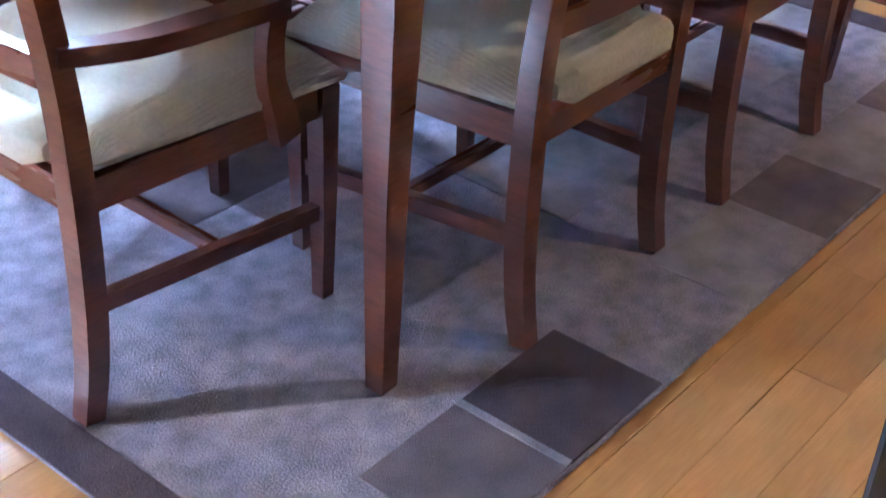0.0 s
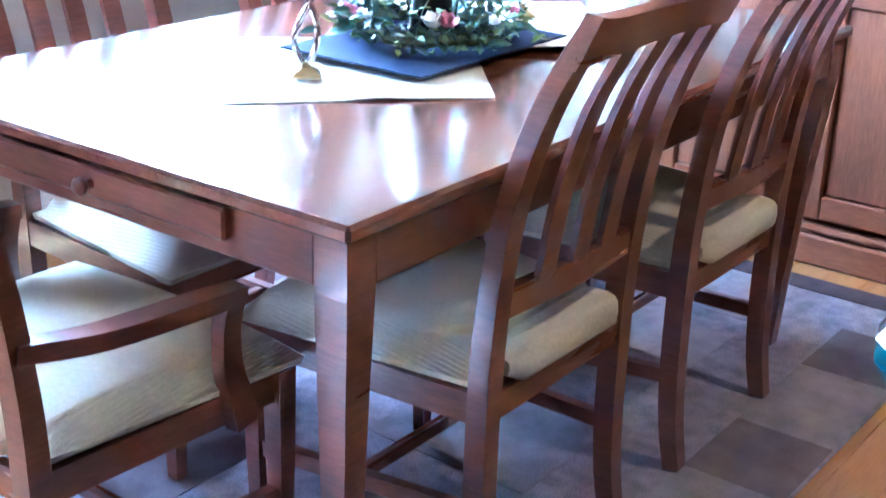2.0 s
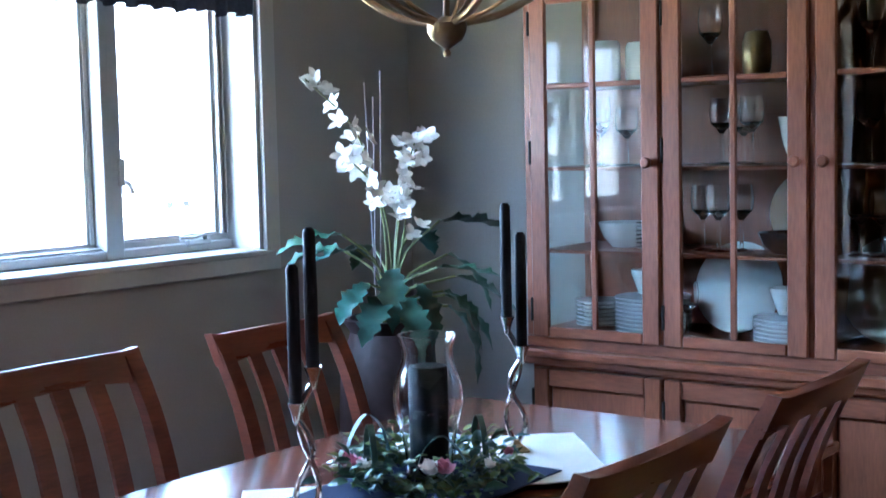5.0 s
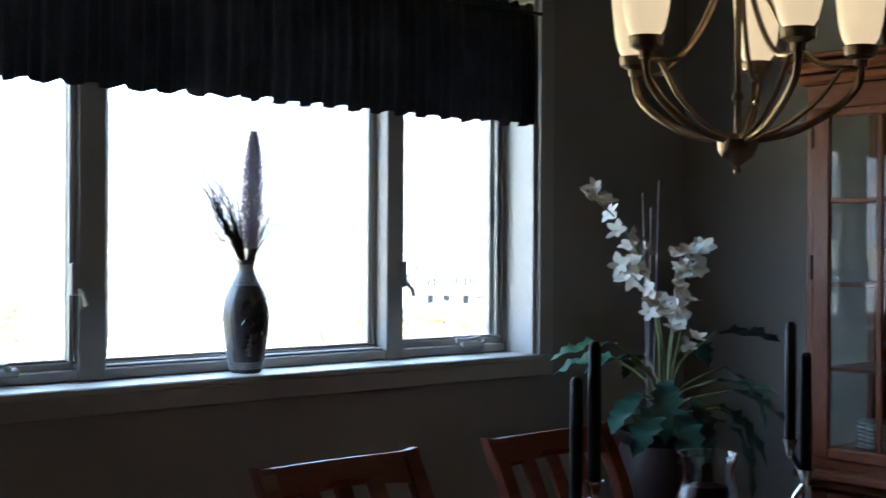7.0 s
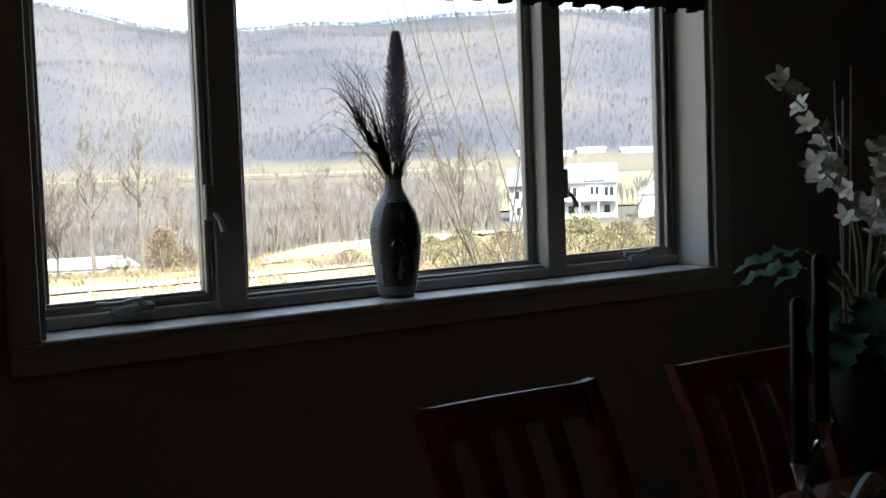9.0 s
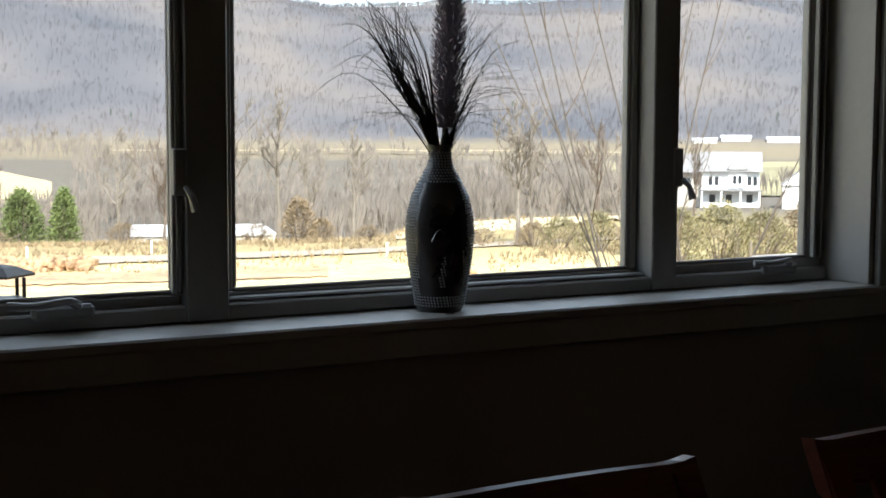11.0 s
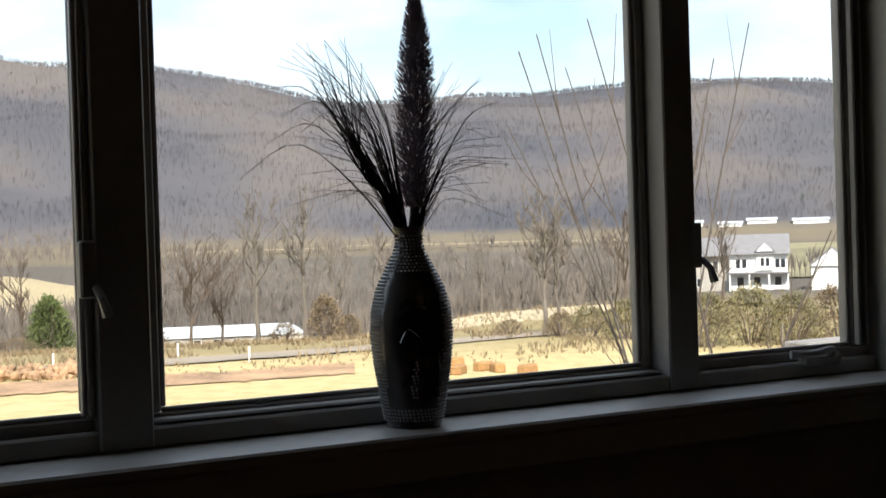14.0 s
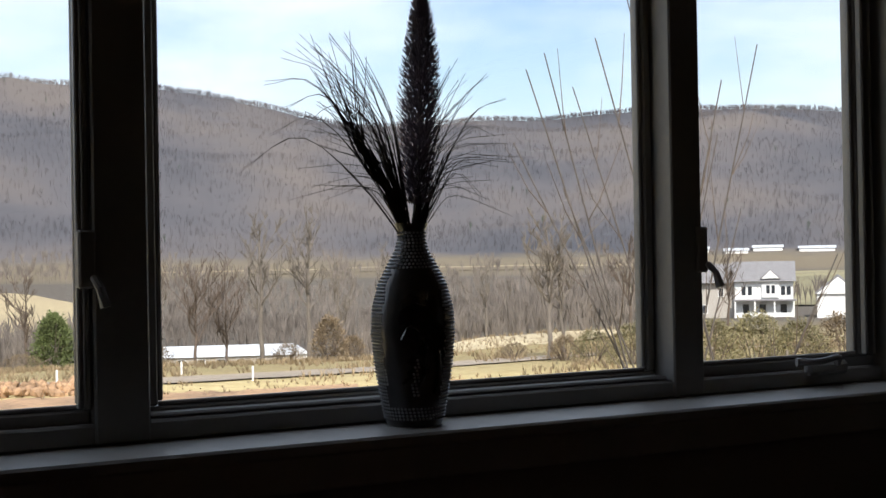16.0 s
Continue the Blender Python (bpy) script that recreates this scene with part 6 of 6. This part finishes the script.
for az, el, d in ((42.3, 0.152, 10.4), (40.8, 0.127, 10.0), (40.6, 0.087, 10.8), (45.4, -0.003, 10.3), (44.6, -0.035, 10.0), (41.5, 0.03, 10.5), (39.4, 0.06, 10.5)):
    a = radians(az)
    tip = Vector((0.95 + d * math.sin(a), 0.8 + d * math.cos(a), 1.37 + el * d)) - base
    b0 = Vector((rr.gauss(0, 0.12), rr.gauss(0, 0.12), 0))
    mid = b0.lerp(tip, 0.6) + Vector((-0.10, 0.08, 0.12))
    pts = curve_points([b0, b0.lerp(mid, 0.5), mid, tip], 16)
    s = part("shoot", tube(pts, [0.018 - 0.0009 * k for k in range(16)], 5), M["whip"], sap2)
    bm = bmesh.new()
    for k in range(5, 15):
        for q2 in range(rr.choice((0, 1, 2))):
            dr = ((pts[k] - pts[k - 1]).normalized() + Vector((rr.gauss(0, 0.5), rr.gauss(0, 0.5), 0.2))).normalized()
            tube([pts[k], pts[k] + dr * rr.uniform(0.1, 0.35), pts[k] + dr * 0.5 + Vector((0, 0, 0.1))], [0.005, 0.004, 0.002], 3, bm)
    if len(bm.verts):
        part("twigs", bm, M["twig"], s)


def brush(az, d, w, h, seed, mat, label, n=900, tall=False):
    """A thicket or evergreen built of many small leaf blades round short stems."""
    rr = random.Random(seed)
    t = thing("evergreen_bush" if tall else "brush_thicket", Matrix.Translation(out(az, d, -0.05)), label, "bush", "evergreens in the field" if tall else "thickets by the lane")
    st, lv = bmesh.new(), bmesh.new()
    for i in range(12):
        a = rr.uniform(0, 2 * math.pi)
        tip = Vector((math.cos(a) * w * rr.uniform(0.1, 0.5), math.sin(a) * w * 0.35, h * rr.uniform(0.5, 0.95)))
        tube([Vector((tip.x * 0.2, tip.y * 0.2, 0)), tip * 0.5, tip], [0.05, 0.03, 0.01], 4, st)
    for i in range(n):
        u = rr.random()
        z = h * (u ** 0.8)
        wid = w * 0.5 * ((1 - u) ** 0.45 if tall else (1 - 0.75 * u * u)) * (0.75 + 0.35 * noise.noise(Vector((i * 0.01, z * 1.3 + seed, 0))))
        a = rr.uniform(0, 2 * math.pi)
        r = wid * math.sqrt(rr.uniform(0.15, 1))
        p = Vector((r * math.cos(a), 0.7 * r * math.sin(a), z + rr.gauss(0, 0.05 * h)))
        p.z = max(p.z, 0.02)
        dr = Vector((math.cos(a) * 0.5 + rr.gauss(0, 0.4), math.sin(a) * 0.5 + rr.gauss(0, 0.4), rr.uniform(0.2, 1.0))).normalized()
        sd = dr.cross(Vector((rr.gauss(0, 1), rr.gauss(0, 1), rr.gauss(0, 1)))).normalized()
        ln = h * rr.uniform(0.03, 0.085)
        v = [lv.verts.new(p), lv.verts.new(p + dr * ln * 0.5 + sd * ln * 0.22), lv.verts.new(p + dr * ln), lv.verts.new(p + dr * ln * 0.5 - sd * ln * 0.22)]
        lv.faces.new(v)
    part("stems", st, M["twig"], t)
    part("leaves", lv, M[mat], t)


brush(12.3, 104, 5.2, 4.2, 1, "pine", "rounded dark green evergreen at the field edge", 5200, True)
brush(14.0, 106, 3.4, 4.4, 2, "pine", "tall dark evergreen beside a rounder one", 3800, True)
brush(9.0, 112, 5.0, 3.2, 3, "pine", "dark green evergreen at the field edge", 3600, True)
for i, (az, d, w, h, mt) in enumerate(((40.2, 60, 4.5, 2.3, "olive"), (42.0, 62, 5.5, 2.5, "olive"), (43.8, 61, 5, 2.2, "olive"), (45.6, 64, 6, 2.4, "brown_brush"), (38.6, 64, 4, 1.8, "brown_brush"), (36.8, 66, 4, 1.9, "olive"), (35.2, 68, 4, 1.6, "olive"), (34.0, 70, 3, 1.3, "brown_brush"), (31.8, 73, 3, 0.9, "brown_brush"), (23.8, 86, 3.6, 2.8, "brown_brush"), (24.8, 88, 3, 1.6, "brown_brush"), (22.0, 84, 3, 1.2, "brown_brush"), (16.4, 92, 4, 1.5, "brown_brush"), (26.8, 82, 3, 1.0, "brown_brush"), (11.0, 98, 5, 1.3, "brown_brush"), (47.5, 66, 6, 2.6, "olive"))):
    brush(az, d, w, h, 40 + i, mt, "thicket of dry brush and brambles beside the lane", 3000)


def woods(name, count, d0, d1, az0, az1, h0, h1, mat, label, seed, blades=7, keep=None, low=0.15):
    """Far leafless woods: every tree a trunk with a fan of rising limbs."""
    rr = random.Random(seed)
    verts, faces = [], []
    for i in range(count):
        d = math.sqrt(rr.uniform(d0 * d0, d1 * d1))
        az = rr.uniform(az0, az1)
        if keep and not keep(az, d):
            continue
        p = out(az, d, -0.2)
        h = rr.uniform(h0, h1)
        for b in range(blades):
            a = rr.uniform(0, 2 * math.pi)
            z0 = 0 if b == 0 else h * rr.uniform(low, low + 0.4)
            reach = 0 if b == 0 else h * rr.uniform(0.08, 0.26)
            top = p + Vector((reach * math.cos(a), reach * math.sin(a), h * (1 if b == 0 else rr.uniform(0.65, 1.0))))
            bot = p + Vector((0, 0, z0))
            w = h * (0.014 if b == 0 else 0.012)
            s = Vector((math.cos(radians(az)), -math.sin(radians(az)), 0)) * w
            k = len(verts)
            m2 = bot.lerp(top, 0.55) + Vector((0, 0, 0.04 * h))
            verts += [tuple(bot - s * 0.7), tuple(bot + s * 0.7), tuple(m2 + s * (1.0 if b else 0.5)), tuple(top), tuple(m2 - s * (1.0 if b else 0.5))]
            faces.append((k, k + 1, k + 2, k + 3, k + 4))
    me = bpy.data.meshes.new(name)
    me.from_pydata(verts, [], faces)
    me.materials.append(M[mat])
    return tagged(new(name, me), label, "woods", kind="stuff")


def not_field(az, d):
    return not (az < 14.5 and 235 < d < 400) and not (38.5 < az < 50 and (d < 235 or 250 < d)) and not (15.5 < az < 24 and d < 195) and not (16 < az < 39 and d > 330 and noise.noise(Vector((az * 0.8, d * 0.03, 1.0))) < 0.12)


woods("valley_woods", 4600, 135, 250, -15, 70, 3.5, 6.5, "woodtree", "band of leafless valley woods", 1, 9, not_field)
woods("valley_woods", 6500, 250, 470, -15, 70, 3.5, 7, "woodtree", "leafless woods on the lower slope", 2, 8, not_field)
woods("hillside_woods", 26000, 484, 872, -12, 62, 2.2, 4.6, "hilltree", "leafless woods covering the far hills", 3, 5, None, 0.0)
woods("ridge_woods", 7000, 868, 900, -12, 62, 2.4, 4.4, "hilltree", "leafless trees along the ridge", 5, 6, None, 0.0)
woods("hillside_pines", 260, 500, 860, -15, 70, 3, 6, "hillpine", "scattered dark pines on the hills", 4, 9, lambda az, d: noise.noise(Vector((az * 0.25, d * 0.01, 7.7))) > 0.12)

# tufts of dry grass and weeds between the mown field and the woods
M["dryweed"] = material("dry brown weeds", (0.30, 0.225, 0.13), 0.95, vary=0.25, scale=0.15, grain=3, bump=0)
rr = random.Random(64)
verts, faces = [], []
for i in range(9000):
    az, d = rr.uniform(2, 52), rr.uniform(54, 98)
    if noise.noise(Vector((az * 0.5, d * 0.12, 4.0))) < -0.05 and d < 80:
        continue
    lane = 60.5 + 0.0135 * max(az - 9, 0) ** 2
    if abs(d - lane) < 2.0 or (d < 57.5 and rr.random() < 0.6):
        continue
    p = out(az, d, -0.03)
    hh = rr.uniform(0.15, 0.5) * (0.6 if d < 60 else 1.0)
    for b in range(4):
        a = rr.uniform(0, 2 * math.pi)
        lean = Vector((math.cos(a), math.sin(a), 0)) * hh * rr.uniform(0.2, 0.7)
        s2 = Vector((-math.sin(a), math.cos(a), 0)) * 0.03
        k = len(verts)
        verts += [tuple(p - s2), tuple(p + s2), tuple(p + lean * 0.5 + s2 * 0.7 + Vector((0, 0, hh * 0.6))), tuple(p + lean + Vector((0, 0, hh)))]
        faces.append((k, k + 1, k + 2, k + 3))
me = bpy.data.meshes.new("dry_weeds")
me.from_pydata(verts, [], faces)
me.materials.append(M["dryweed"])
tagged(new("dry_weeds", me), "dry brown weeds along the lane", "weeds", kind="stuff")

# ---------- deck outside the window ----------
M["greywood"] = material("weathered grey deck wood", (0.30, 0.28, 0.26), 0.85, vary=0.15, scale=4, grain=40, bump=0.3, stretch=(1, 8, 8))
deck = thing("deck_railing", pose(0, 0, 0), "weathered grey wooden deck railing below the window", "railing")
part("cap_rail", boxed(-1.2, 4.52, 0.88, 1.64, 4.68, 0.915, 0.006), M["greywood"], deck)
part("cap_rail", boxed(4.61, 4.52, 0.905, 7.2, 4.68, 0.94, 0.006), M["greywood"], deck)
for x0r, x1r in ((-1.2, 1.6), (4.65, 7.2)):
    part("rail", boxed(x0r, 4.57, 0.10, x1r, 4.62, 0.17, 0.004), M["greywood"], deck)
    x = x0r + 0.05
    while x < x1r:
        part("baluster", boxed(x, 4.58, 0.171, x + 0.035, 4.615, 0.878, 0.003), M["greywood"], deck)
        x += 0.14
for x in (-1.2, 0.2, 1.52, 4.66, 7.1):
    part("post", boxed(x, 4.55, -3.6, x + 0.09, 4.64, 0.875, 0.004), M["greywood"], deck)
lan = thing("deck_lantern", pose(1.50, 4.60, 0.9155), "dark metal lantern with clear panes on the deck rail", "lantern")
part("base", boxed(-0.075, -0.06, 0, 0.075, 0.06, 0.028, 0.006), M["iron"], lan)
for sx in (-1, 1):
    for sy in (-1, 1):
        part("upright", boxed(sx * 0.06 - 0.005, sy * 0.048 - 0.005, 0.029, sx * 0.06 + 0.005, sy * 0.048 + 0.005, 0.092, 0.001), M["iron"], lan)
part("roof", lathe([(0, 0.093), (0.105, 0.093), (0.105, 0.100), (0.05, 0.122), (0.012, 0.130), (0, 0.131)], 4), M["iron"], lan)
